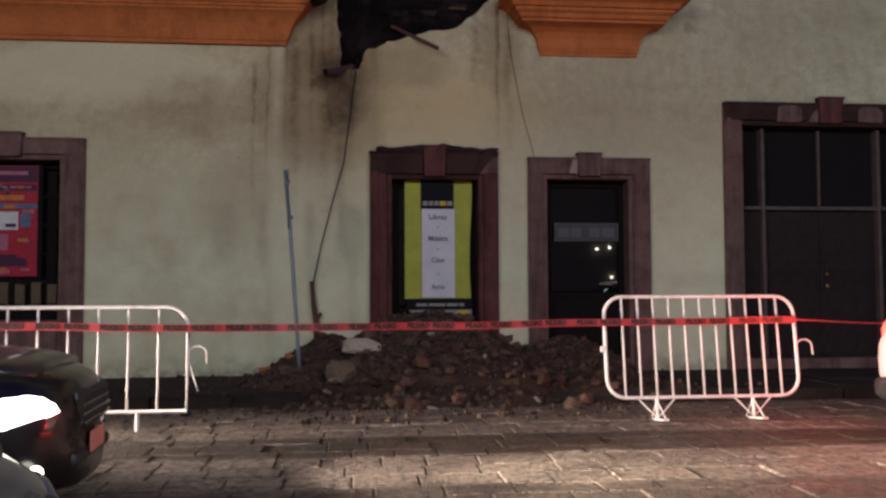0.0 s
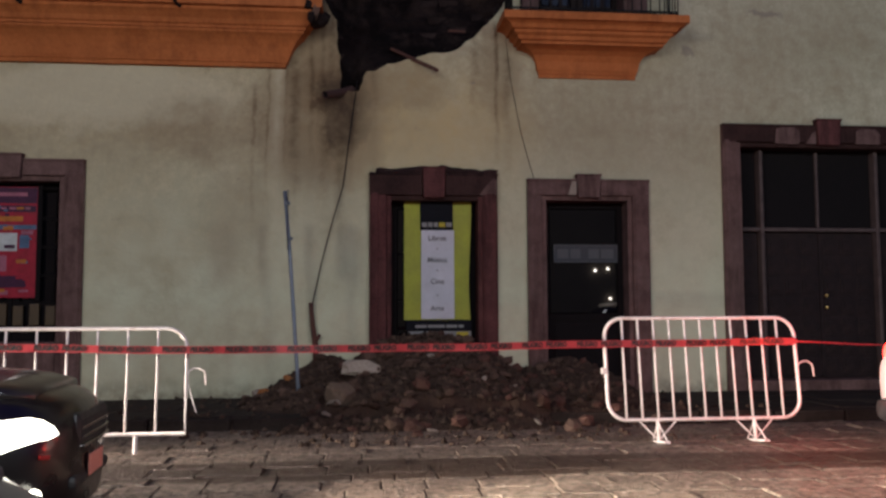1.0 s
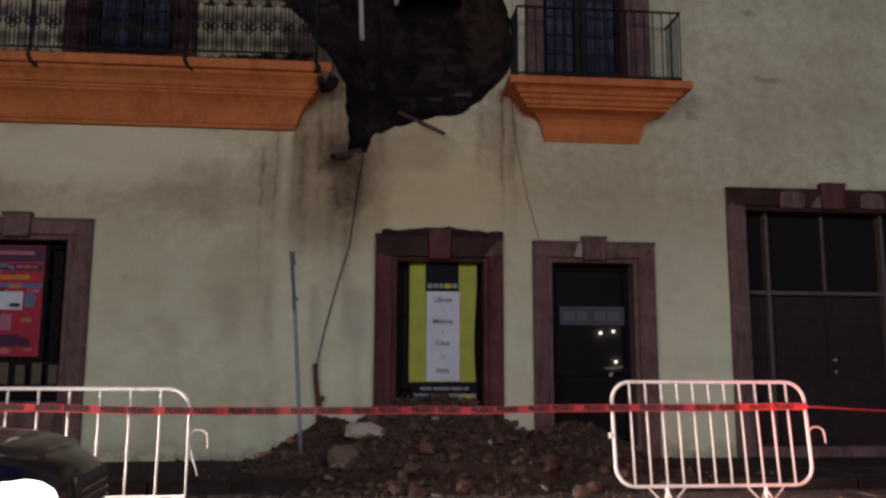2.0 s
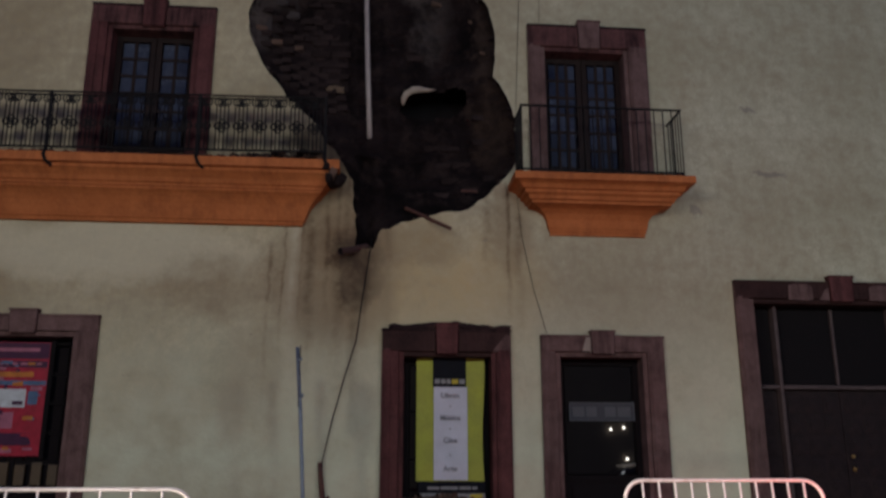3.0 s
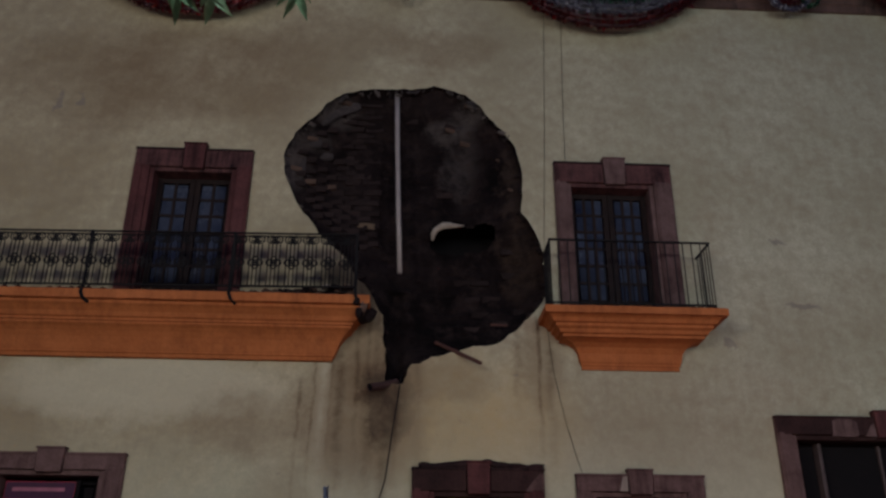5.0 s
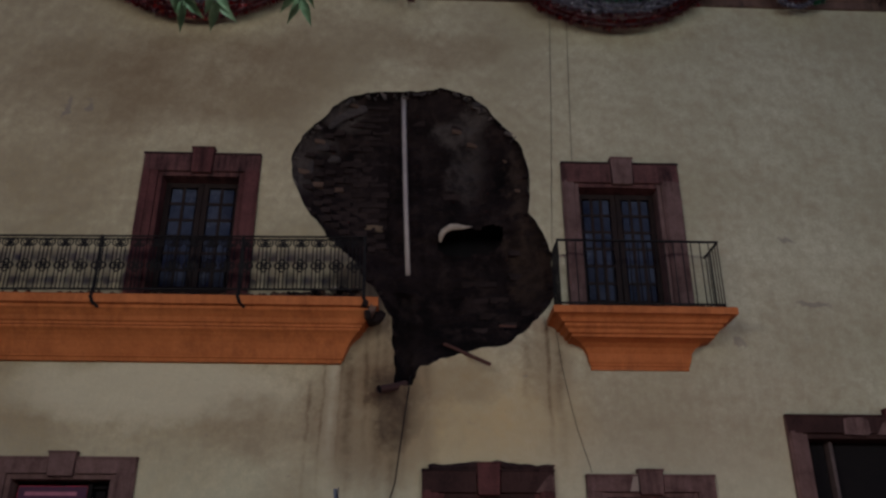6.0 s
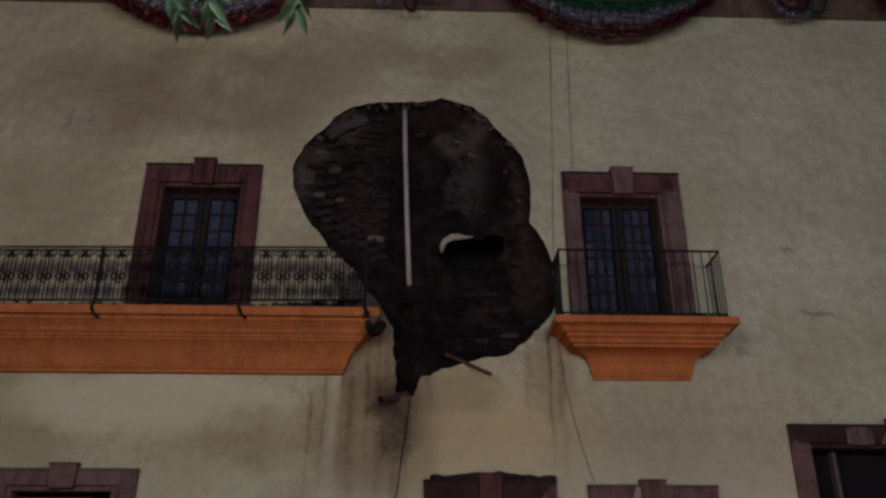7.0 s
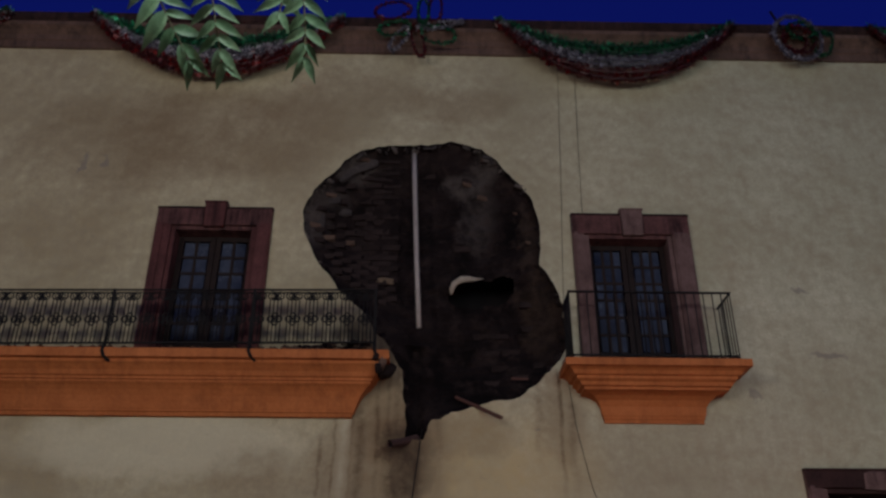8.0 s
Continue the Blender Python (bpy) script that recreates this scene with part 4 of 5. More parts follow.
crust = tube(bmesh.new(), [(0.30 + 1.72 * i / 40, -0.06, OPENINGS["door_1"][5] + 0.012 + 0.05 * math.exp(-((i - 20) / 9) ** 2)) for i in range(41)], 0.045, 8)
for v in crust.verts:
    v.co += noise.noise_vector(v.co * 7) * 0.03
part("crumbled_edge", crust, SOOT_AND_SHADE, door_1, "sooty crumbled upper edge", True)
CONDUIT = rough_mat("conduit", (0.27, 0.24, 0.22), (0.41, 0.37, 0.35), 4, 0.5, 0.1)
part("conduit", tube(bmesh.new(), [(-0.175, 0.13, 9.56), (-0.15, 0.12, 8.7), (-0.10, 0.12, 7.4), (-0.045, 0.10, 6.2)], 0.04, 10), CONDUIT, breach, "pale vertical conduit hanging free", True)
CLAY = rough_mat("clay_pipe", (0.03, 0.014, 0.012), (0.075, 0.036, 0.03), 8, 0.8, 0.4)
bm = bmesh.new()
tube(bm, [(-0.05, 0.14, 4.50), (-0.22, -0.02, 4.41), (-0.42, -0.27, 4.31)], 0.055, 12)
bmesh.ops.delete(bm, geom=[f for f in bm.faces if len(f.verts) > 4], context="FACES")
tube(bm, [(-0.42, -0.27, 4.31), (-0.22, -0.02, 4.41)], 0.043, 12)
bmesh.ops.delete(bm, geom=[f for f in bm.faces if len(f.verts) > 4], context="FACES")
drain = part("drain_pipe", bm, CLAY, breach, "stub of clay drain pipe sticking out", True)
# black disc in place of the shade inside the pipe
part("bore", tube(bmesh.new(), [(-0.412, -0.26, 4.314), (-0.40, -0.245, 4.32)], 0.0425, 12), BLACK_WOOD, drain, "black disc painting the dark open end")
BATTEN = rough_mat("batten", (0.05, 0.018, 0.012), (0.12, 0.05, 0.035), 10, 0.8, 0.3)
part("batten", tube(bmesh.new(), [(0.52, 0.22, 5.14), (1.15, -0.28, 4.69)], 0.028, 6), BATTEN, breach, "broken brown batten poking out")
part("batten", tube(bmesh.new(), [(1.35, 0.16, 5.42), (1.6, 0.12, 5.40)], 0.018, 6), BATTEN, breach, "broken brown batten poking out")


# ---- wires ----
def wire(label, points, radius=0.0032):
    return tagged(part("cable", tube(bmesh.new(), points, radius, 5), IRON), label, "cable", "wires on the wall")


wire("thin dark wire running down the wall from the cornice", [(2.39, -0.02, 11.47), (2.30, -0.012, 9.04), (2.20, -0.012, 6.9), (2.16, -0.012, 5.5), (2.24, -0.02, 4.67), (2.40, -0.012, 3.84), (2.57, -0.02, 3.22)])
wire("thin dark wire ending on a window surround", [(2.69, -0.02, 11.47), (2.63, -0.012, 9.51), (2.60, -0.014, 8.18)])
wire("loose black cable hanging from the breach down the wall", [(0.02, 0.12, 4.62), (-0.01, -0.06, 4.32), (-0.08, -0.06, 3.8), (-0.17, -0.06, 3.07), (-0.31, -0.06, 2.59), (-0.47, -0.06, 1.96), (-0.58, -0.05, 1.44), (-0.58, -0.05, 1.3)], 0.009)
rod = thing("rusty_pipe", "short bent rusty pipe standing in rubble against the wall", "pipe", (-0.53, -0.05, 0.5))
on(rod, part("tube", tube(bmesh.new(), [(-0.61, -0.06, 1.42), (-0.58, -0.06, 1.1), (-0.54, -0.06, 0.84), (-0.53, -0.08, 0.3)], 0.035, 8, taper=[0.028, 0.034, 0.04, 0.04]), BATTEN, None, "", True))
on(rod, part("elbow", tube(bmesh.new(), [(-0.55, -0.06, 0.86), (-0.48, -0.07, 0.98)], 0.022, 8), BATTEN))

# ---- balcony railings ----
def ring(bm, cx, cz, r, thick, y=0.0, n=14):
    tube(bm, [(cx + r * math.cos(a * math.tau / n), y, cz + r * math.sin(a * math.tau / n)) for a in range(n)], thick, 5, True)


BAY, RAIL_Z, FRONT = 0.262, 5.572, -0.55
bm = bmesh.new()
for dx in (-0.084, -0.028, 0.028, 0.084):
    tube(bm, [(dx, 0, 0.03), (dx, 0, 0.70 if abs(dx) > 0.05 else 0.84)], 0.0095, 6)
for dx in (-0.054, 0.054):
    ring(bm, dx, 0.775, 0.060, 0.0115)
    ring(bm, dx * 0.9, 0.775, 0.030, 0.009, 0, 8)
    ring(bm, dx * 0.5, 0.735, 0.030, 0.009, 0, 8)
for dx, dz in ((-0.062, 0.41), (0.062, 0.41), (0, 0.46), (0, 0.36), (0, 0.41)):
    ring(bm, dx, dz, 0.044, 0.013, 0, 10)
ornament = mesh_of(bm, IRON, "railing_panel", True)
long_rail = thing("balcony_railing", "ornate black wrought iron railing with rosettes on a long balcony", "railing", (-5, FRONT, RAIL_Z), "balcony railings")
for k in range(32):
    x = -0.82 - k * BAY
    p = part("railing_panel", ornament, IRON, long_rail)
    p.location = (x + 5, 0, 0.03)
for z, h in ((0.075, 0.012), (0.858, 0.007), (0.905, 0.010)):
    part("rail_bar", block(-4.2, 4.34, -0.018, 0.018, z - h, z + h, 0.004), IRON, long_rail)
for x in (-4.50, -2.45, -0.67):
    bm = block(x + 5 - 0.02, x + 5 + 0.02, -0.02, 0.02, 0.0, 0.92, 0.004)
    tube(bm, [(x + 5, 0, 0.3), (x + 5, -0.03, 0.0), (x + 5, -0.075, -0.06), (x + 5.03, -0.06, -0.14), (x + 5.09, 0.02, -0.19)], 0.024, 8)
    part("bracket", bm, IRON, long_rail, "bent iron strut hooked round the slab edge")
long_rail.rotation_euler.y = radians(-0.7)
part("rail_return", tube(bmesh.new(), [(4.33, 0, 0.9), (4.33, 0.52, 0.9)], 0.014, 6), IRON, long_rail)

short_rail = thing("balcony_railing", "plain black iron bar railing on a short balcony", "railing", (3.37, -0.58, 5.485), "balcony railings")
HALF, DEEP = 1.20, 0.57
bar_mesh = mesh_of(tube(bmesh.new(), [(0, 0, 0.0), (0, 0, 1.03)], 0.009, 6), IRON, "bar", True)
for k in range(19):
    part("bar", bar_mesh, IRON, short_rail).location = (-HALF + 2 * HALF * k / 18, 0, 0)
for s in (-1, 1):
    for k in range(1, 6):
        part("bar", bar_mesh, IRON, short_rail).location = (s * HALF, DEEP * k / 5.6, 0)
    part("side_rail", block(s * HALF - 0.015, s * HALF + 0.015, 0.0, DEEP, 1.02, 1.045, 0.004), IRON, short_rail)
    part("side_rail", block(s * HALF - 0.012, s * HALF + 0.012, 0.0, DEEP, 0.03, 0.055, 0.004), IRON, short_rail)
part("top_rail", block(-HALF - 0.02, HALF + 0.02, -0.02, 0.02, 1.03, 1.055, 0.005), IRON, short_rail)
part("foot_rail", block(-HALF, HALF, -0.012, 0.012, 0.035, 0.06, 0.004), IRON, short_rail)

# fallen plaster on the long balcony
lumps = {m: [rock_mesh(k, m, 1, 0.7, 1) for k in range(4)] for m in (PALE_RUBBLE, BROWN_RUBBLE, DARK_BRICK)}
crumbs = thing("plaster_debris", "dark broken masonry with two white chips heaped on a balcony", "debris", (-1.0, -0.3, 5.575))
for k in range(110):
    s, x = rng.uniform(0.03, 0.09), rng.uniform(-1.05, 0.30)
    m = PALE_RUBBLE if k in (40, 90) else BROWN_RUBBLE if k % 4 == 0 else DARK_BRICK
    p = part("lump", lumps[m][k % 4], m, crumbs)
    x = {40: 0.22, 90: -0.10}.get(k, x)
    z = 0.17 if k in (40, 90) else rng.random() * 0.13 * min(1.0, (x + 1.15) * 1.2)
    p.matrix_local = pose(x, rng.uniform(-0.17, 0.17), 0.01 + s * 0.5 + z, 0, 0, rng.uniform(0, 180)) @ Matrix.Diagonal((s * 1.4, s, s, 1))


# dark lumps at the broken slab end, also standing in for its shadowed gap
for x, y, z, sx, sy, sz, turn, m in ((-0.555, -0.50, 5.40, 0.075, 0.14, 0.17, 10, BROWN_RUBBLE), (-0.52, -0.34, 5.34, 0.10, 0.16, 0.14, 40, DARK_BRICK), (-0.60, -0.58, 5.30, 0.07, 0.06, 0.11, 70, DARK_BRICK), (-0.48, -0.16, 5.42, 0.11, 0.15, 0.15, 25, DARK_BRICK),
                                    (-0.64, -0.60, 5.47, 0.06, 0.05, 0.08, 15, DARK_BRICK)):
    stub = part("broken_edge", rock_mesh(int(sy * 100), m, 1, 0.9), m, None, "dark broken end of the slab")
    stub.matrix_basis = pose(x, y, z, 0, 20, turn) @ Matrix.Diagonal((sx, sy, sz, 1))
    on(long_balcony, stub)
blown = random.Random(8)
# dirt blown along the balcony edges, behind the rails
for x0, x1, z, y, count, label in ((-9.0, -1.2, 5.58, -0.47, 380, "dark dirt and leaves lying along a long balcony"), (2.25, 4.5, 5.485, -0.50, 120, "dark dirt lying along a short balcony")):
    verts, faces = [], []
    for k in range(count):
        c, s = Vector((blown.uniform(x0, x1), y + blown.uniform(-0.06, 0.06), z)), 0.015 + min(0.06, blown.expovariate(40))
        i = len(verts)
        for d in ((1.6, 0, 0), (-1.6, 0, 0), (0, 1, 0), (0, -1, 0), (0, 0, 1.1), (0, 0, -0.05)):
            verts.append(tuple(c + Vector(d) * s * blown.uniform(0.7, 1.2)))
        faces += [tuple(i + q for q in f) for f in ((0, 2, 4), (2, 1, 4), (1, 3, 4), (3, 0, 4), (2, 0, 5), (1, 2, 5), (3, 1, 5), (0, 3, 5))]
    data = bpy.data.meshes.new("dirt")
    data.from_pydata(verts, [], faces)
    data.materials.append(EARTH)
    tagged(new("dirt", data), label, "dirt", kind="stuff")


# ---- tinsel garlands along the cornice ----
def tinsel_mat(name, dark, light):
    n = Nodes(name)
    shade = n.mix(n.span(n.island(), 0.35, 0.95, 0.0, 0.85), dark, light)
    # a few bristles get a brighter colour, painting in foil glints
    return n.done(n.mix(n.span(n.island(), 0.935, 0.945), shade, tuple(min(1.0, c * 1.3 + 0.25) for c in light)), n.span(n.island(), 0, 1, 0.5, 0.15), n.span(n.island(), 0.0, 1.0, 0.2, 0.5))


T_GREEN, T_SILVER, T_RED = tinsel_mat("green_tinsel", (0.004, 0.03, 0.012), (0.05, 0.50, 0.22)), tinsel_mat("silver_tinsel", (0.06, 0.055, 0.075), (0.95, 0.93, 1.0)), tinsel_mat("red_tinsel", (0.035, 0.003, 0.004), (0.36, 0.03, 0.03))


def tinsel(points, radius, seed, per=110):
    """Bristles of foil round a line."""
    r, verts, faces = random.Random(seed), [], []
    for a, b in zip(points, points[1:]):
        a, b = Vector(a), Vector(b)
        for _ in range(per):
            p = a.lerp(b, r.random())
            d = Vector((r.gauss(0, 1), r.gauss(0, 1), r.gauss(0, 1))).normalized() * radius * r.uniform(0.6, 1.15)
            s = d.orthogonal().normalized() * (0.006 if r.random() < 0.9 else 0.036)
            i = len(verts)
            verts += [p - s, p + s, p + d + s * 0.6, p + d - s * 0.6]
            faces.append((i, i + 1, i + 2, i + 3))
    data = bpy.data.meshes.new("tinsel")
    data.from_pydata([tuple(v) for v in verts], [], faces)
    return data


def swag(x0, x1, z0, low, y, n=26):
    return [(x0 + (x1 - x0) * i / n, y, z0 - (z0 - low) * (1 - abs(2 * i / n - 1) ** 2.1)) for i in range(n + 1)]


def tinsel_part(name, points, radius, seed, material, parent, label, per=110):
    data = tinsel(points, radius, seed, per)
    data.materials.append(material)
    ob = part(name, data, material, parent, label)
    bm = tube(bmesh.new(), points, radius * 0.3, 6)
    core = part("cord", bm, material, ob)
    return ob


for k, (x0, x1) in enumerate(((-5.95, -1.5), (1.28, 5.6), (8.1, 12.5), (-13.0, -7.45))):
    root = thing("garland", "swagged tinsel garland in green, silver and red on a cornice", "garland", (0, 0, 0), "cornice garlands")
    for name, dz, rad, m, low, y in (("green_strand", 0.0, 0.12, T_GREEN, 11.46, -0.33), ("green_strand", -0.02, 0.12, T_GREEN, 11.32, -0.33), ("silver_strand", -0.03, 0.10, T_SILVER, 11.16, -0.34), ("silver_strand", -0.04, 0.10, T_SILVER, 11.03, -0.34),
                                     ("red_strand", -0.06, 0.12, T_RED, 10.88, -0.33), ("red_strand", -0.07, 0.11, T_RED, 10.74, -0.33)):
        tinsel_part(name, swag(x0, x1, 12.05 + dz, low, y), rad, k * 10 + int(low * 10), m, root, m.name.replace("_", " ") + " strand")
for k, x in enumerate((-0.2, 6.72)):
    root = thing("tinsel_bow", "loose tinsel bow of red, silver and green loops on a cornice", "bow", (x, -0.34, 11.8 if k == 0 else 11.72), "cornice bows")
    r = random.Random(k)
    spec = ((T_GREEN, -0.35, 0.0, 0.3, 0.16, 10), (T_GREEN, 0.42, -0.12, 0.32, 0.2, -15), (T_SILVER, 0.45, 0.1, 0.42, 0.07, 12), (T_SILVER, -0.28, -0.25, 0.1, 0.3, -30), (T_RED, 0.06, -0.3, 0.1, 0.36, 12), (T_RED, -0.4, 0.42, 0.34, 0.2, 12), (T_RED, 0.36, 0.45, 0.12, 0.34, -5),
            (T_GREEN, 0.15, 0.42, 0.1, 0.3, 0)) if k == 0 else ((T_SILVER, 0.0, 0.02, 0.44, 0.52, 10), (T_SILVER, 0.02, 0.04, 0.40, 0.48, 20), (T_RED, 0.02, -0.02, 0.3, 0.3, 0), (T_RED, -0.05, -0.08, 0.2, 0.2, 40), (T_GREEN, 0.45, -0.1, 0.16, 0.3, -15), (T_GREEN, 0.1, 0.2, 0.25, 0.2, 0))
    for m, cx, cz, rx, rz, tilt in spec:
        t = radians(tilt)
        loop = []
        for a in range(17):
            u, v = rx * math.cos(a * math.tau / 16), rz * math.sin(a * math.tau / 16)
            loop.append((cx + u * math.cos(t) - v * math.sin(t), r.uniform(-0.03, 0.03), cz + u * math.sin(t) + v * math.cos(t)))
        tinsel_part("loop", loop, 0.07 if k else 0.055, r.randrange(999), m, root, m.name.replace("_", " ") + " loop", 40)
    part("tie", tube(bmesh.new(), [(-0.2 if k else 0.05, 0, 0.1), (-0.32 if k else 0.06, 0.12, 0.75)], 0.025, 6), IRON, root)

# ---- rubble heap ----
def heap_height(x, y):
    """Height of the heap over the pavement; y runs from the wall to the street."""
    out = -y
    f = max(0.0, 1 - out / 2.75)
    h = 0.93 * math.exp(-abs((x - 1.0) / 1.35) ** 2.6) * f ** 0.75
    h = max(h, 0.62 * math.exp(-((x + 0.35) / 0.75) ** 2) * max(0, 1 - out / 2.2) ** 0.8)
    h = max(h, 0.55 * math.exp(-abs((x - 2.85) / 0.95) ** 2.4) * max(0, 1 - out / 2.5) ** 0.8)
    h += 0.09 * noise.noise((x * 1.8, y * 1.8, 3)) + 0.05 * noise.noise((x * 5, y * 5, 1)) + 0.02 * noise.noise((x * 14, y * 14, 9))
    return h - 0.06


heap = thing("rubble_heap", "heap of earth, broken brick and stones from a collapsed wall", "rubble", (1.0, -1.3, 0.1))
bm, grid = bmesh.new(), {}
for i in range(96):
    for j in range(50):
        x, y = -2.2 + i * 0.065, 0.0 - j * 0.065
        floor_z = PAVE_Z if y > KERB else 0.0
        grid[i, j] = bm.verts.new((x - 1.0, y + 1.3, max(floor_z - 0.06, floor_z + heap_height(x, y)) - 0.1))
for i in range(95):
    for j in range(49):
        bm.faces.new((grid[i, j], grid[i, j + 1], grid[i + 1, j + 1], grid[i + 1, j]))
part("earth_mound", bm, EARTH, heap, "dark loose earth mound")
kinds = [(rock_mesh(k, m, 1, f, 1), m) for k, (m, f) in enumerate([(BROWN_RUBBLE, 0.7), (BROWN_RUBBLE, 0.9), (BROWN_RUBBLE, 0.5), (RED_RUBBLE, 0.8), (BROWN_RUBBLE, 0.8), (RED_RUBBLE, 0.6), (BROWN_RUBBLE, 0.6), (PALE_RUBBLE, 0.6)])]


def lay(mesh, x, y, s, sink=0.3, stretch=(1, 1, 1)):
    floor_z = PAVE_Z if y > KERB else 0.0
    p = part("stone", mesh, BROWN_RUBBLE, heap)
    p.matrix_local = pose(x - 1.0, y + 1.3, floor_z + max(0, heap_height(x, y)) - 0.1 + s * sink, rng.uniform(-25, 25), rng.uniform(-25, 25), rng.uniform(0, 360)) @ Matrix.Diagonal((s * stretch[0], s * stretch[1], s * stretch[2], 1))
    return p


laid = 0
while laid < 285:
    x, y = rng.gauss(1.0, 1.5), -abs(rng.uniform(0, 3.0))
    if -2.0 < x < 3.9 and (heap_height(x, y) > 0.0 or rng.random() < 0.10) and y < -0.12:
        s = min(0.125, 0.034 + rng.expovariate(32))
        lay(kinds[7][0] if rng.random() < 0.02 else rng.choice(kinds[:7])[0], x, y, s)
        laid += 1
# the large pale pieces that lie on top
big = rock_mesh(2, PALE_RUBBLE, 1, 0.45)
for x, y, s, st in ((-0.22, -2.15, 0.10, (1.3, 0.8, 0.9)), (-0.30, -2.3, 0.09, (1.2, 0.8, 0.8)), (1.0, -1.0, 0.07, (1.3, 0.7, 0.6)), (2.05, -2.55, 0.06, (1.5, 0.8, 0.4)), (0.85, -2.75, 0.055, (1.5, 0.8, 0.4)), (-1.3, -0.4, 0.11, (1.2, 0.8, 0.9))):
    tagged(lay(big, x, y, s, 0.5, st), "pale broken plaster slab")
slab = tagged(lay(big, 0.09, -1.16, 0.30, 0.36, (1.25, 0.7, 0.8)), "pale broken plaster slab")
slab.matrix_local = Matrix.Translation(slab.matrix_basis.to_translation()) @ pose(0, 0, 0, 42, 4, -6) @ Matrix.Diagonal((0.34, 0.17, 0.16, 1))
ORANGE_BRICK = rough_mat("orange_brick", (0.30, 0.11, 0.03), (0.46, 0.20, 0.07), 9, 0.9, 0.6)
orange = rock_mesh(5, ORANGE_BRICK, 1, 0.7, 1)
for x, y, s in ((-1.20, -0.5, 0.085), (-0.86, -0.55, 0.10)):
    tagged(lay(orange, x, y, s, 0.6, (1.3, 0.8, 0.8)), "orange broken brick")
TAN_STONE = rough_mat("tan_stone", (0.09, 0.062, 0.042), (0.19, 0.135, 0.095), 7, 0.95, 0.7)
tagged(lay(rock_mesh(4, TAN_STONE, 1, 0.8, 3), -0.16, -1.95, 0.19, 0.5, (1.0, 0.9, 1.0)), "round tan boulder")
for x, y, s in ((2.2, -2.2, 0.12), (2.42, -2.0, 0.11), (1.15, -2.6, 0.12), (2.6, -2.5, 0.12), (0.8, -2.1, 0.13)):
    lay(kinds[3][0], x, y, s, 0.5)
# loose grit on and round the heap
verts, faces = [], []
for k in range(9800):
    x, y = rng.gauss(1.0, 1.6), -abs(rng.uniform(0, 3.6))
    floor_z = PAVE_Z if y > KERB else 0.0
    if heap_height(x, y) < 0 and rng.random() < 0.88:
        continue
    c, s, i = Vector((x, y, floor_z + max(0, heap_height(x, y)) + 0.004)), 0.008 + min(0.05, rng.expovariate(70)), len(verts)
    for d in ((1, 0, 0), (-1, 0, 0), (0, 1, 0), (0, -1, 0), (0, 0, 0.9), (0, 0, -0.6)):
        verts.append(tuple(c + Vector(d) * s * rng.uniform(0.6, 1.2)))
    for f in ((0, 2, 4), (2, 1, 4), (1, 3, 4), (3, 0, 4), (2, 0, 5), (1, 2, 5), (3, 1, 5), (0, 3, 5)):
        faces.append(tuple(i + q for q in f))
data = bpy.data.meshes.new("grit")
data.from_pydata(verts, [], faces)
GRIT = Nodes("grit")
GRIT_MAT = GRIT.done(GRIT.mix(GRIT.island(), (0.026, 0.017, 0.012), (0.11, 0.075, 0.055)), 0.95)
GRIT_MAT.node_tree.nodes["Principled BSDF"].inputs["Specular IOR Level"].default_value = 0.1
data.materials.append(GRIT_MAT)
tagged(new("grit", data), "loose brown grit scattered over the heap and street", "grit", kind="stuff")

# ---- leaning sign post ----
GALV = rough_mat("galvanised", (0.13, 0.17, 0.22), (0.25, 0.30, 0.37), 18, 0.5, 0.15, 0, 0.35)
SIGN_BACK = rough_mat("sign_back", (0.025, 0.027, 0.04), (0.055, 0.06, 0.08), 10, 0.5, 0.1)
sign = thing("road_sign", "leaning thin blue-grey sign post with a dark plate seen edge-on", "sign", (-0.68, -1.2, 0.12))
part("pole", tube(bmesh.new(), [(0, 0, 0), (-0.03, 0, 0.5), (-0.13, 0, 1.9), (-0.20, 0, 2.70)], 0.024, 10), GALV, sign, "", True)
plate = part("plate", block(-0.225, 0.225, -0.005, 0.005, -0.37, 0.37, 0.003), SIGN_BACK, sign, "dark plate seen edge-on")
plate.matrix_local = pose(-0.158, -0.04, 2.33, 0, -4, 95)
for z in (2.1, 2.55):
    part("clamp", block(-0.195 + (2.55 - z) * 0.08, -0.135 + (2.55 - z) * 0.08, -0.035, 0.03, z - 0.02, z + 0.02, 0.004), GALV, sign)


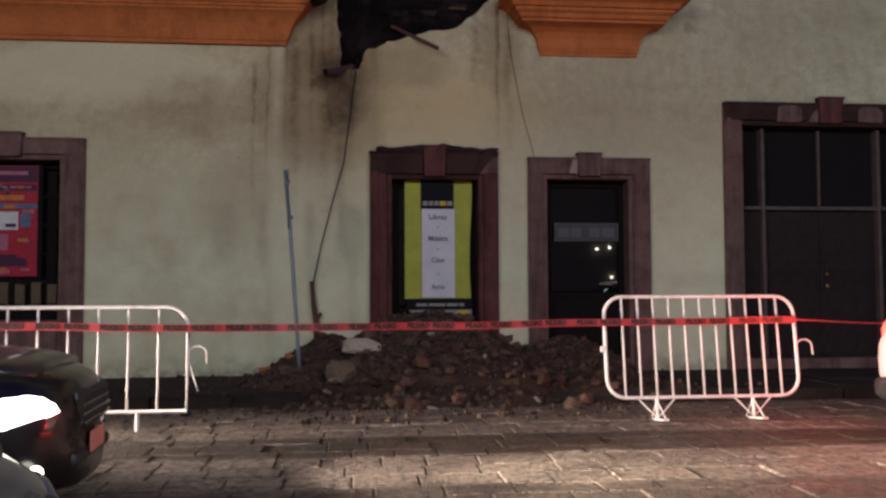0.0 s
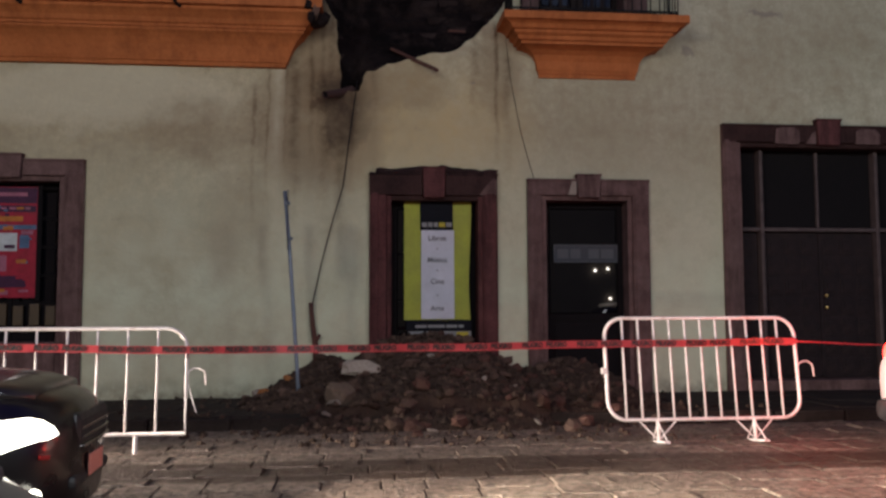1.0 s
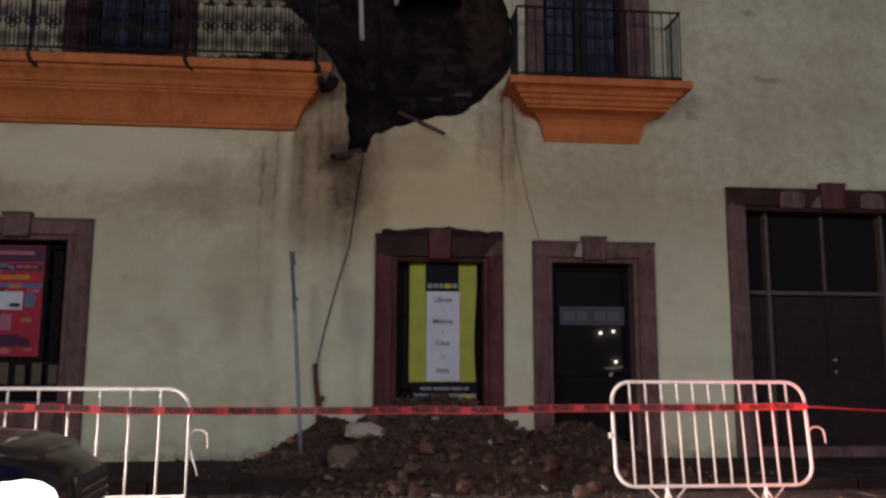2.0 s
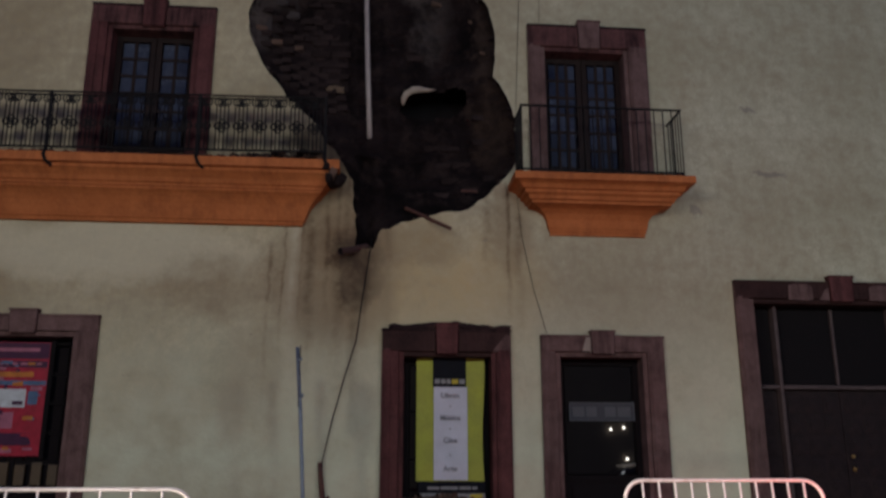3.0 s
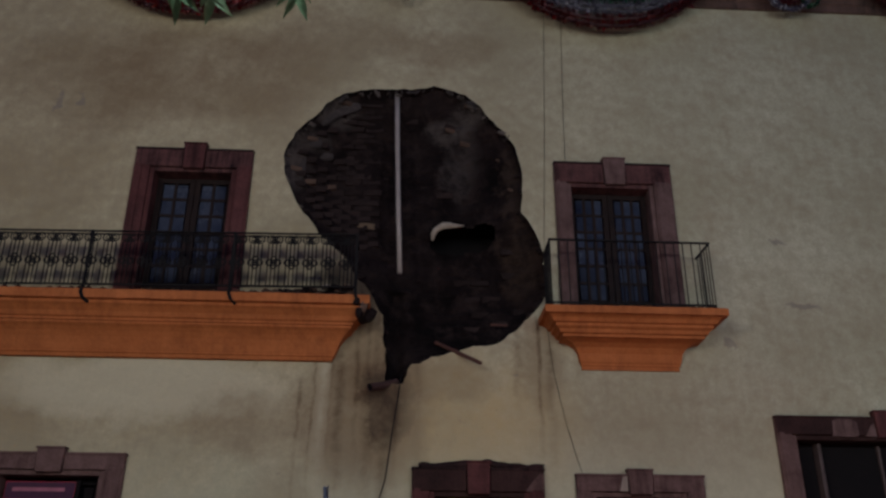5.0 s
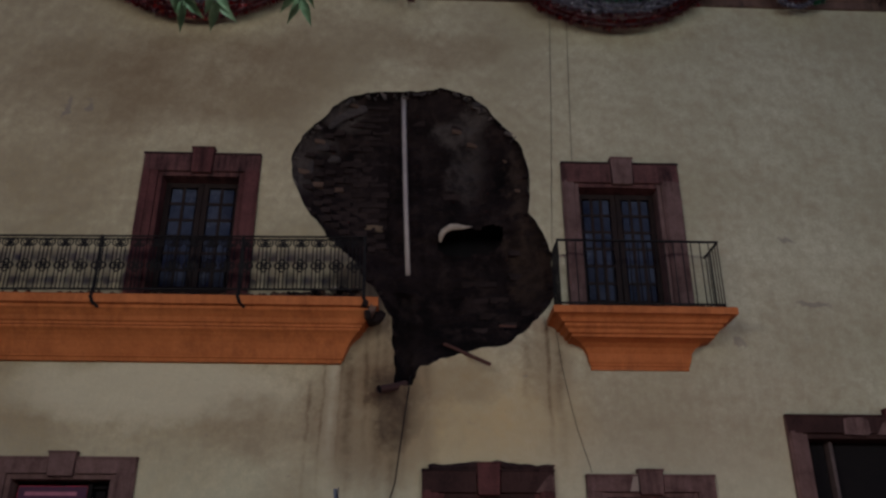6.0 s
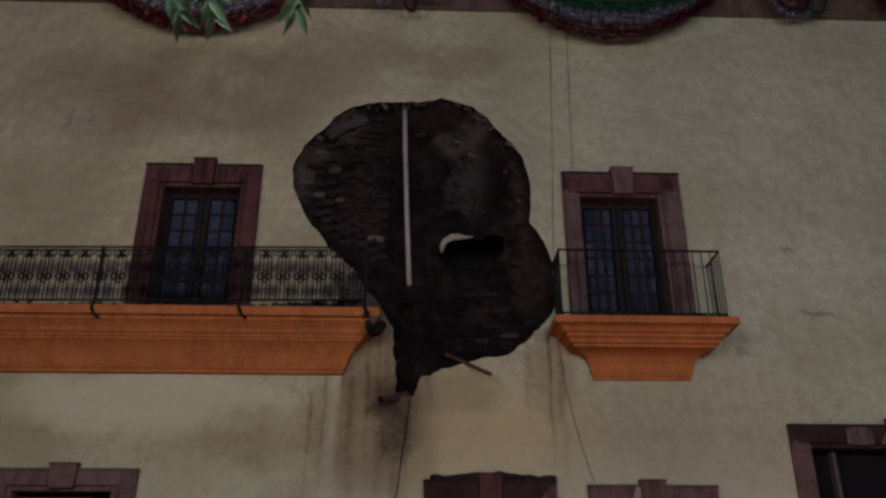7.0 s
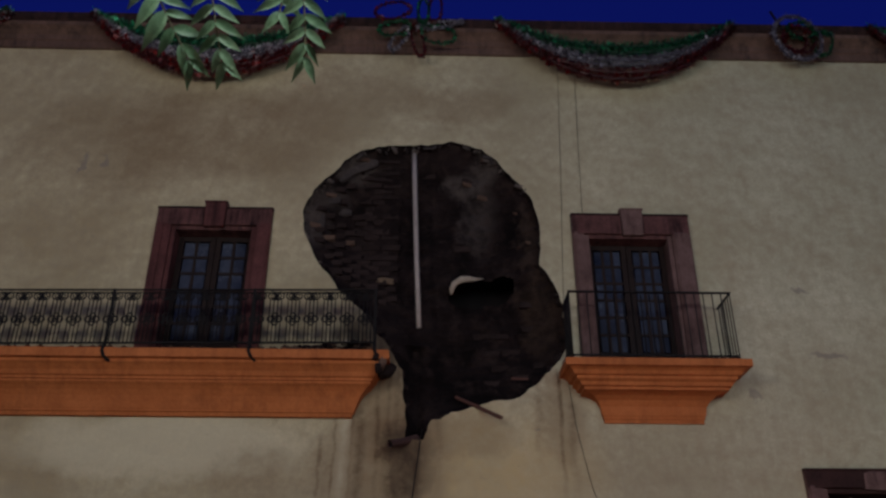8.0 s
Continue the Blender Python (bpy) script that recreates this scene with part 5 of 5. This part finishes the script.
# ---- crowd barriers ----
def barrier(place, turn, lean, rounded, label, count=11, gap=0.163, drop=0.0, shift=0.0):
    root = thing("crowd_barrier", label, "barrier", place, "street barriers")
    hw, z0, z1, r, thick = 1.0, 0.225 - drop, 1.235 - drop * 2.6, 0.19, 0.018
    outline = []
    for cx, cz, a0, soft in ((hw - r, z1 - r, 0, True), (-hw + r, z1 - r, 90, True), (-hw + r, z0 + r, 180, rounded), (hw - r, z0 + r, 270, rounded)):
        if soft:
            outline += [(cx + r * math.cos(radians(a0 + k * 15)), 0, cz + r * math.sin(radians(a0 + k * 15))) for k in range(7)]
        else:
            outline.append((cx + math.copysign(r, cx), 0, cz - r))
    part("outer_tube", tube(bmesh.new(), outline, thick, 8, True), WHITE_PAINT, root, "", True)
    upright = mesh_of(tube(bmesh.new(), [(0, 0, z0), (0, 0, z1)], 0.0115, 8), WHITE_PAINT, "bar", True)
    for k in range(count):
        part("bar", upright, WHITE_PAINT, root).location = ((k - (count - 1) / 2) * gap + shift, 0, 0)
    for x in (-0.5 - shift, 0.5 + shift):
        bm = tube(bmesh.new(), [(x, 0, z0), (x, 0, 0.02)], 0.02, 8)
        if rounded:
            box(bm, x - 0.03, x + 0.03, -0.24, 0.24, 0.0, 0.022, 0.004)
        part("foot", bm, WHITE_PAINT, root)
        for s in ((-1, 1) if rounded else ()):
            part("brace", tube(bmesh.new(), [(x + s * 0.2, 0, z0), (x + s * 0.02, 0, 0.04)], 0.008, 6), WHITE_PAINT, root)
            part("brace", tube(bmesh.new(), [(x, 0, 0.2), (x + 0.01, s * 0.2, 0.02)], 0.008, 6), WHITE_PAINT, root)
    hook = [(hw + 0.01, 0, 0.67)] + [(hw + 0.09 + 0.08 * math.cos(radians(a)), 0, 0.73 + 0.06 * math.sin(radians(a))) for a in (180, 150, 110, 70, 30, 0)] + [(hw + 0.175, 0, 0.63)]
    part("hook", tube(bmesh.new(), hook, 0.008, 6), WHITE_PAINT, root, "thin bent hook")
    if not rounded:
        part("wire_tie", tube(bmesh.new(), [(hw + 0.012, 0, 0.66), (hw + 0.06, -0.02, 0.50), (hw + 0.09, -0.02, 0.42), (hw + 0.10, -0.02, 0.38), (hw + 0.06, -0.03, 0.52)], 0.005, 5), WHITE_PAINT, root, "loose twisted wire")
    part("eye", block(-hw - 0.05, -hw - 0.01, -0.02, 0.02, 0.68, 0.74, 0.006), WHITE_PAINT, root)
    root.matrix_basis = pose(*place) @ pose(0, 0, 0, 0, 0, turn) @ pose(0, 0, 0, -lean, 0, 0)
    return root


barrier((3.515, -3.72, 0.0), 0, 7, True, "white painted tubular steel crowd barrier lit red and pink")
barrier((-2.53, -3.88, 0.0), 0, 3, False, "white painted tubular steel crowd barrier beside a car", 6, 0.27, 0.03, 0.06)

# ---- danger tape ----
TAPE = rough_mat("red_tape", (0.24, 0.02, 0.028), (0.40, 0.042, 0.046), 5, 0.35, 0.15)
TAPE_INK = rough_mat("tape_ink", (0.003, 0.002, 0.002), (0.006, 0.004, 0.004), 9, 0.5, 0.0)
KNOTS = [(-6.4, -3.97, 1.02), (-3.15, -3.97, 0.99), (-1.52, -3.96, 0.962), (-0.49, -3.90, 0.957), (0.95, -3.85, 0.962), (2.46, -3.72, 0.975), (4.43, -3.72, 0.985), (5.5, -3.62, 0.94), (7.5, -3.2, 0.97)]


def tape_at(x):
    for a, b in zip(KNOTS, KNOTS[1:]):
        if a[0] <= x <= b[0]:
            f = (x - a[0]) / (b[0] - a[0])
            f2 = f * f * (3 - 2 * f)
            return Vector((x, a[1] + (b[1] - a[1]) * f2 + 0.006 * noise.noise((x * 2, 0, 0)), a[2] + (b[2] - a[2]) * f2 + 0.008 * noise.noise((x * 1.3, 4, 0))))
    return Vector(KNOTS[-1])


tape = thing("danger_tape", "stretched red plastic warning tape with black PELIGRO lettering", "tape", (0, -3.85, 0.96))
bm, rows = bmesh.new(), []
for i in range(280):
    x = -6.4 + i * 13.88 / 279
    p, tilt, half = tape_at(x), 0.25 * noise.noise((x * 0.9, 8, 0)), 0.035 if x < 4.45 else 0.007
    up = Vector((0, math.sin(tilt), math.cos(tilt))) * half
    rows.append([bm.verts.new(p + up - Vector((0, -3.85, 0.96))), bm.verts.new(p - up - Vector((0, -3.85, 0.96)))])
for a, b in zip(rows, rows[1:]):
    bm.faces.new((a[0], a[1], b[1], b[0]))
data = mesh_of(bm, TAPE, "strip")
strip = part("strip", data, TAPE, tape)
solid = strip.modifiers.new("thickness", "SOLIDIFY")
solid.thickness = 0.0015
letters = word_mesh("PELIGRO", 0.047, TAPE_INK, 0.21, 0.075)
for k in range(24):
    for off in (0.0, 0.245):
        x = -6.1 + k * 0.56 + off
        if x < 4.4:
            p = tape_at(x)
            q = tape_at(x + 0.1) - tape_at(x - 0.1)
            word = part("word", letters, TAPE_INK, tape)
            word.matrix_local = Matrix.Translation(p - Vector((0, -3.85, 0.96)) + Vector((0, -0.005, 0))) @ pose(0, 0, 0, -math.degrees(0.25 * noise.noise((x * 0.9, 8, 0))), -math.degrees(math.atan2(q.z, q.x)), math.degrees(math.atan2(q.y, q.x)))


# ---- cars ----
def loft(sections, sides=28, power=3.2):
    """Rounded sections along x: (x, half width, bottom, top)."""
    bm, rings = bmesh.new(), []
    for x, hw, z0, z1 in sections:
        cz, hz = (z0 + z1) / 2, (z1 - z0) / 2
        loop = []
        for k in range(sides):
            a = k * math.tau / sides
            c, s = math.cos(a), math.sin(a)
            loop.append(bm.verts.new((x, hw * math.copysign(abs(c) ** (2 / power), c), cz + hz * math.copysign(abs(s) ** (2 / power), s))))
        rings.append(loop)
    for a, b in zip(rings, rings[1:]):
        for k in range(sides):
            bm.faces.new((a[k], a[(k + 1) % sides], b[(k + 1) % sides], b[k]))
    bm.faces.new(rings[0][::-1])
    bm.faces.new(rings[-1])
    return bm


def car_paint(name, colour, metal=0.2, dusty=0.04):
    n = Nodes(name)
    n.bsdf.inputs["Coat Weight"].default_value = 0.5
    n.bsdf.inputs["Coat Roughness"].default_value = 0.08
    dust = n.noise(2.5, 5)
    return n.done(n.mix(n.span(dust, 0.40, 0.75, dusty * 0.2, dusty), colour, (0.14, 0.115, 0.09)), n.span(dust, 0.3, 0.7, 0.22, 0.42), metal)


RUBBER = rough_mat("rubber", (0.012, 0.012, 0.012), (0.025, 0.025, 0.025), 10, 0.8, 0.2)
RIM = rough_mat("wheel_rim", (0.35, 0.35, 0.36), (0.5, 0.5, 0.5), 10, 0.35, 0.05, 0, 0.9)
CHROME = rough_mat("chrome", (0.25, 0.21, 0.20), (0.38, 0.34, 0.33), 10, 0.18, 0.03, 0, 1.0)
BLACK_PLASTIC = rough_mat("black_plastic", (0.012, 0.012, 0.013), (0.025, 0.024, 0.025), 10, 0.5, 0.05)
# plate colour takes in the red glow of the tail lights
PLATE = rough_mat("plate_red_glow", (0.72, 0.24, 0.17), (0.80, 0.30, 0.22), 10, 0.5, 0.02)
BEAM = glow_mat("headlight_glow", (1.0, 0.95, 0.78), 5.0)
RED_GLOW = glow_mat("tail_glow", (1.0, 0.03, 0.02), 9.0)
DEAD_LENS = glass_mat("lens_glass", (0.09, 0.095, 0.11), 0.08)
DEAD_RED = glass_mat("red_lens", (0.25, 0.01, 0.01), 0.15)


# outline of a headlight glass, seen from outside with the nose to +x
LENS = [(-0.236, -0.009), (-0.184, 0.039), (-0.119, 0.073), (0.0, 0.08), (0.097, 0.082), (0.155, 0.065), (0.214, 0.021), (0.237, -0.021), (0.202, -0.039), (0.109, -0.056), (-0.032, -0.084), (-0.125, -0.073), (-0.23, -0.056)]


def car(label, paint, place, turn, lights_on, brake_on, hood=None):
    """A small hatchback; its front bumper is at x = 0 and it points along +x."""
    root = thing("car", label, "car", place, "cars in the street")
    body = part("body", loft([(-4.02, 0.55, 0.45, 0.78), (-3.98, 0.74, 0.32, 0.98), (-3.8, 0.83, 0.24, 1.04), (-3.2, 0.86, 0.2, 1.02), (-2.2, 0.87, 0.19, 0.99), (-1.35, 0.87, 0.19, 0.99), (-0.95, 0.86, 0.2, 0.97), (-0.62, 0.845, 0.22, 0.96), (-0.42, 0.80, 0.24, 0.92), (-0.24, 0.72, 0.20, 0.89), (-0.12, 0.61, 0.19, 0.85), (-0.04, 0.46, 0.20, 0.80), (0.0, 0.30, 0.23, 0.72)]), paint, root, "", True)
    part("cabin", loft([(-3.85, 0.6, 0.9, 1.0), (-3.6, 0.68, 0.88, 1.34), (-3.1, 0.70, 0.88, 1.46), (-2.3, 0.71, 0.88, 1.49), (-1.75, 0.69, 0.88, 1.40), (-1.2, 0.68, 0.88, 1.06), (-1.0, 0.66, 0.86, 0.95)], 24, 4), DARK_GLASS, root, "dark glazed cabin", True)
    part("roof_panel", loft([(-3.5, 0.5, 1.38, 1.42), (-3.1, 0.6, 1.42, 1.48), (-2.3, 0.61, 1.44, 1.51), (-1.85, 0.55, 1.40, 1.445)], 20, 4), paint, root, "", True)
    part("bonnet", loft([(-1.15, 0.66, 0.9, 0.995), (-0.7, 0.66, 0.86, 0.98), (-0.4, 0.6, 0.83, 0.95), (-0.2, 0.45, 0.80, 0.915)], 20, 3), hood or paint, root, "", True)
    for x in (-0.85, -3.25):
        for s in (-1, 1):
            wheel = thing("wheel", "", "")
            wheel.parent = root
            wheel.location = (x, s * 0.76, 0.30)
            bm = bmesh.new()
            tube(bm, [(0.245 * math.cos(a * math.tau / 24), 0, 0.245 * math.sin(a * math.tau / 24)) for a in range(24)], 0.075, 8, True)
            part("tyre", bm, RUBBER, wheel, "", True)
            bm = bmesh.new()
            bmesh.ops.create_cone(bm, cap_ends=True, segments=20, radius1=0.19, radius2=0.19, depth=0.1, matrix=pose(0, 0, 0, 90))
            part("rim", bm, RIM, wheel)
    for s in (-1, 1):
        bm, rings = bmesh.new(), []
        for shrink, bulge in ((1.0, -0.05), (1.0, 0.0), (0.93, 0.022), (0.72, 0.042), (0.4, 0.052)):
            rings.append([bm.verts.new((u * 1.17 * shrink, s * bulge, v * shrink)) for u, v in LENS])
        for a, b in zip(rings, rings[1:]):
            for k in range(len(LENS)):
                q = (k + 1) % len(LENS)
                bm.faces.new((a[k], a[q], b[q], b[k]))
        bm.faces.new(rings[0])
        bm.faces.new(rings[-1])
        head = part("headlight", bm, BEAM if lights_on else DEAD_LENS, root, "glowing white headlight" if lights_on else "clear headlight glass", True)
        head.matrix_local = pose(-0.255, s * 0.69, 0.685, 0, 0, -s * 45)
        # red piece added on the skin, standing for a reflected red light
        marker = part("side_marker", block(-0.028, 0.028, -0.012, 0.012, -0.011, 0.011, 0.004), DEAD_RED, root, "small red piece standing for a reflection")
        marker.matrix_local = pose(-0.10, s * 0.60, 0.56, 0, 4, -s * 40)
        bm = bmesh.new()
        bmesh.ops.create_uvsphere(bm, u_segments=12, v_segments=8, radius=0.055)
        fog = part("fog_lamp", bm, BEAM if lights_on else DEAD_LENS, root, "", True)
        fog.matrix_local = pose(-0.13, s * 0.66, 0.37) @ Matrix.Diagonal((0.7, 0.9, 0.7, 1))
        bm = bmesh.new()
        bmesh.ops.create_uvsphere(bm, u_segments=14, v_segments=10, radius=1)
        tail = part("tail_light", bm, RED_GLOW if brake_on else DEAD_RED, root, "glowing red tail light" if brake_on else "red tail light", True)
        tail.matrix_local = pose(-3.83, s * 0.735, 0.90) @ Matrix.Diagonal((0.09, 0.10, 0.13, 1))
    part("bumper_strip", block(-0.10, 0.012, -0.40, 0.40, 0.34, 0.42, 0.03), BLACK_PLASTIC, root)
    part("rear_bumper", loft([(-4.06, 0.6, 0.34, 0.5), (-4.0, 0.78, 0.28, 0.52), (-3.85, 0.845, 0.24, 0.52)], 20, 4), BLACK_PLASTIC, root, "dark plastic rear bumper", True)
    grille = part("grille", block(-0.12, 0.004, -0.33, 0.40, 0.53, 0.76, 0.05), BLACK_PLASTIC, root)
    for k in range(4):
        part("grille_bar", block(-0.12, 0.018 - 0.006 * k, -0.25, 0.38, 0.55 + k * 0.05, 0.569 + k * 0.05, 0.006), CHROME, grille, "chrome bar")
    part("number_plate", block(0.016, 0.028, -0.16, 0.16, 0.38, 0.50, 0.004), PLATE, root, "blank plate with red glow in its colour")
    part("number_plate", block(-4.075, -4.062, -0.16, 0.16, 0.56, 0.68, 0.004), PLATE, root, "blank plate with red glow in its colour")
    root.matrix_basis = pose(*place) @ pose(0, 0, 0, 0, 0, turn)
    return root


DARK_PAINT, SILVER_PAINT, WHITE_CAR = car_paint("dark_paint", (0.005, 0.004, 0.005), 0.1, 0.03), car_paint("silver_paint", (0.075, 0.083, 0.105), 0.4), car_paint("white_car_paint", (0.52, 0.51, 0.50), 0.0)
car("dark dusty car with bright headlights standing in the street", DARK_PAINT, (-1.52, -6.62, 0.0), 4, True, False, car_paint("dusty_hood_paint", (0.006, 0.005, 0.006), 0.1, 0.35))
car("silver grey car with its lights off", SILVER_PAINT, (-0.75, -9.76, 0.0), 0, False, False)
car("white car with glowing red tail lights", WHITE_CAR, (8.81, -5.26, 0.0), 0, False, True)

# unseen car, added out of view to carry the two extra beams
car("unseen dark red car with headlights on, added as a beam source", car_paint("wine_paint", (0.05, 0.008, 0.01)), (-7.0, -4.35, 0.0), 0, True, False)

# ---- street tree with hanging leaves ----
LEAF = Nodes("leaf")
vein = LEAF.span(LEAF.noise(38, 5, 0.7), 0.36, 0.64)
LEAF.bump(LEAF.noise(60, 4), 0.5, 0.004)
LEAF.bsdf.inputs["Subsurface Weight"].default_value = 0.0
LEAF_MAT = LEAF.done(LEAF.mix(LEAF.random(), LEAF.mix(vein, (0.06, 0.16, 0.07), (0.14, 0.29, 0.14)), LEAF.mix(vein, (0.17, 0.33, 0.17), (0.33, 0.53, 0.31))), 0.42)
BARK = rough_mat("bark", (0.05, 0.04, 0.03), (0.13, 0.10, 0.08), 8, 0.9, 0.8)
TWIG = rough_mat("twig", (0.10, 0.11, 0.05), (0.17, 0.15, 0.08), 20, 0.7, 0.2)
tree = thing("street_tree", "street tree with pinnate green leaves hanging from a limb", "tree", (-3.4, -13.2, 0.0))
part("trunk", tube(bmesh.new(), [(0, 0, -0.05), (0.03, 0.02, 0.8), (0.0, 0.05, 1.8), (0.1, 0.15, 2.8), (0.15, 0.2, 3.6)], 0.1, 12, taper=[0.17, 0.13, 0.115, 0.10, 0.05]), BARK, tree, "", True)
part("limb", tube(bmesh.new(), [(0.08, 0.12, 2.5), (0.8, 0.9, 3.05), (1.8, 1.9, 3.25), (2.7, 2.6, 3.12), (3.25, 2.83, 3.02)], 0.04, 8, taper=[0.06, 0.045, 0.03, 0.015, 0.006]), BARK, tree, "", True)


def leaflet_mesh(length=0.085, width=0.030, fold=0.3, droop=0.25):
    bm, n, left, mid, right = bmesh.new(), 7, [], [], []
    for i in range(n + 1):
        f = i / n
        w = width * 0.5 * (math.sin(math.pi * min(1, f * 1.02 + 0.04) ** 0.75) ** 0.9 if i < n else 0) + 0.0004
        z = -droop * length * f * f
        mid.append(bm.verts.new((0, length * f, z)))
        left.append(bm.verts.new((-w, length * f, z + w * fold)))
        right.append(bm.verts.new((w, length * f, z + w * fold)))
    for i in range(n):
        bm.faces.new((left[i], mid[i], mid[i + 1], left[i + 1]))
        bm.faces.new((mid[i], right[i], right[i + 1], mid[i + 1]))
    return mesh_of(bm, LEAF_MAT, "leaflet", True)


leaf_data = [leaflet_mesh(0.072, 0.024, 0.45, 0.45), leaflet_mesh(0.067, 0.020, 0.8, 0.6), leaflet_mesh(0.064, 0.021, 0.35, 0.35)]
FRONDS = [((-0.622, -10.52, 2.84), (-0.556, -10.457, 2.682), (-0.486, -10.36, 2.562)), ((-0.45, -10.50, 2.86), (-0.435, -10.43, 2.682), (-0.416, -10.345, 2.570)), ((-0.27, -10.48, 2.88), (-0.238, -10.42, 2.712), (-0.234, -10.345, 2.588)), ((-0.30, -10.47, 2.86), (-0.285, -10.43, 2.75), (-0.29, -10.40, 2.67))]
base = Vector((-3.4, -13.2, 0.0))
# the rest of the crown, round the trunk's head and along the limb
crown = random.Random(31)
for k in range(34):
    f = crown.random()
    root_at = Vector((-3.4 + 0.12, -13.0, 2.7 + 0.85 * crown.random())) if k % 2 else Vector((-3.3 + 0.75 * f, -13.06 + 0.8 * f, 2.55 + 0.55 * f))
    a = crown.uniform(0, math.tau)
    way = Vector((math.cos(a), math.sin(a), 0)) * crown.uniform(0.7, 1.1)
    FRONDS.append((tuple(root_at), tuple(root_at + way * 0.26 + Vector((0, 0, 0.10))), tuple(root_at + way * 0.46 - Vector((0, 0, crown.uniform(0.02, 0.15))))))
outward = Vector((0.3, -1.0, -0.55)).normalized()
for k, (a, b, c) in enumerate(FRONDS):
    a, b, c = Vector(a), Vector(b), Vector(c)
    curve = [a * (1 - f) ** 2 + (b * 2 - (a + c) / 2) * 2 * f * (1 - f) + c * f * f for f in (i / 9 for i in range(10))]
    stem = [Vector((a.x * 0.9 - 0.02, a.y + 0.06, 3.06))] + curve if k < 4 else curve
    frond = part("frond", tube(bmesh.new(), [p - base for p in stem], 0.0022, 6), TWIG, tree, "hanging leaf stalk with paired leaflets")
    for i in range(2, 10):
        p, way = curve[i], (curve[min(9, i + 1)] - curve[i - 1]).normalized()
        out = way.cross(outward).normalized()
        for s in (-1, 1):
            if k != 3 or i % 2:
                spread = 0.85 if i < 8 else 0.36
                d = (way * (0.62 + rng.uniform(-0.15, 0.15)) + out * s * spread + outward * rng.uniform(-0.1, 0.25)).normalized()
                up = (outward - d * outward.dot(d)).normalized()
                x_axis = d.cross(up)
                m = Matrix((x_axis, d, up)).transposed().to_4x4()
                ob = part("leaflet", rng.choice(leaf_data), LEAF_MAT, frond)
                ob.matrix_local = Matrix.Translation(p - base) @ m @ Matrix.Scale((1.0 if k < 4 else 1.6) * rng.uniform(0.85, 1.1) * ((1.3 if i < 7 else 1.0) if s > 0 and k == 0 else 0.92 if i > 7 else 1.0), 4)

# ---- pavement and road stones ----
part("bed", block(LEFT - 6, RIGHT + 6, KERB + 0.14, 0.0, -0.05, PAVE_Z - 0.014), EARTH, pavement)
slab_data = []
for k in range(4):
    slab_data.append(mesh_of(block(-0.335, 0.335, -0.335, 0.335, -0.05, 0.0, 0.012), CONCRETE, "slab"))
for i in range(-13, 15):
    for j in range(3):
        p = part("slab", slab_data[(i + j) % 4], CONCRETE, pavement)
        p.matrix_local = pose(i * 0.69 + 0.3 * (j % 2), -0.36 - j * 0.69, PAVE_Z + rng.uniform(-0.006, 0.004), rng.uniform(-0.5, 0.5), rng.uniform(-0.5, 0.5), rng.uniform(-0.6, 0.6))
kerb_data = mesh_of(block(-0.44, 0.44, -0.08, 0.08, -0.2, 0.0, 0.018), CONCRETE, "kerb_stone")
for i in range(-11, 13):
    part("kerb_stone", kerb_data, CONCRETE, pavement).matrix_local = pose(i * 0.9, KERB + 0.06, PAVE_Z + rng.uniform(-0.01, 0.008), rng.uniform(-2, 2), 0, rng.uniform(-0.8, 0.8))

road = thing("road", "worn muddy stone setts of a street, lit by headlights", "road", (0, 0, 0), kind="structure")


def sett(w, d):
    """A rounded paving stone: top inset and raised over the flanks."""
    a, b, e = w / 2 - 0.005, d / 2 - 0.005, 0.009
    verts = [(-a, -b, -0.05), (a, -b, -0.05), (a, b, -0.05), (-a, b, -0.05), (-a, -b, -0.009), (a, -b, -0.009), (a, b, -0.009), (-a, b, -0.009), (-a + e, -b + e, 0), (a - e, -b + e, 0), (a - e, b - e, 0), (-a + e, b - e, 0)]
    faces = [(8, 9, 10, 11)]
    for k in range(4):
        n = (k + 1) % 4
        faces += [(k, n, 4 + n, 4 + k), (4 + k, 4 + n, 8 + n, 8 + k)]
    return verts, faces


sett_cache, rest_v, rest_f, row, y = {}, [], [], 0, KERB - 0.16
while y > -16.0:
    d = (0.27, 0.33, 0.30, 0.36)[row % 4]
    x = -13.0 + rng.uniform(0, 0.4)
    while x < 15.0:
        w = rng.choice((0.34, 0.40, 0.46, 0.52, 0.58))
        m = pose(x + w / 2, y - d / 2, rng.uniform(-0.006, 0.006), rng.uniform(-1.0, 1.0), rng.uniform(-1.0, 1.0), rng.uniform(-1.2, 1.2))
        if -3.6 < x < 5.0 and -7.0 < y < -3.7:
            if (w, d) not in sett_cache:
                data = bpy.data.meshes.new("paving_stone")
                data.from_pydata(*[list(q) for q in (sett(w, d)[0], [], sett(w, d)[1])])
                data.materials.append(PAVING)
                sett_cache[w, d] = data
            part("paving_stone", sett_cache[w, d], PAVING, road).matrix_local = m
        else:
            v, f = sett(w, d)
            i = len(rest_v)
            rest_v += [tuple(m @ Vector(q)) for q in v]
            rest_f += [tuple(i + q for q in face) for face in f]
        x += w
    y -= d
    row += 1
data = bpy.data.meshes.new("paving_rest")
data.from_pydata(rest_v, [], rest_f)
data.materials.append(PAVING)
tagged(part("paving_rest", data, PAVING, road), kind="stuff")
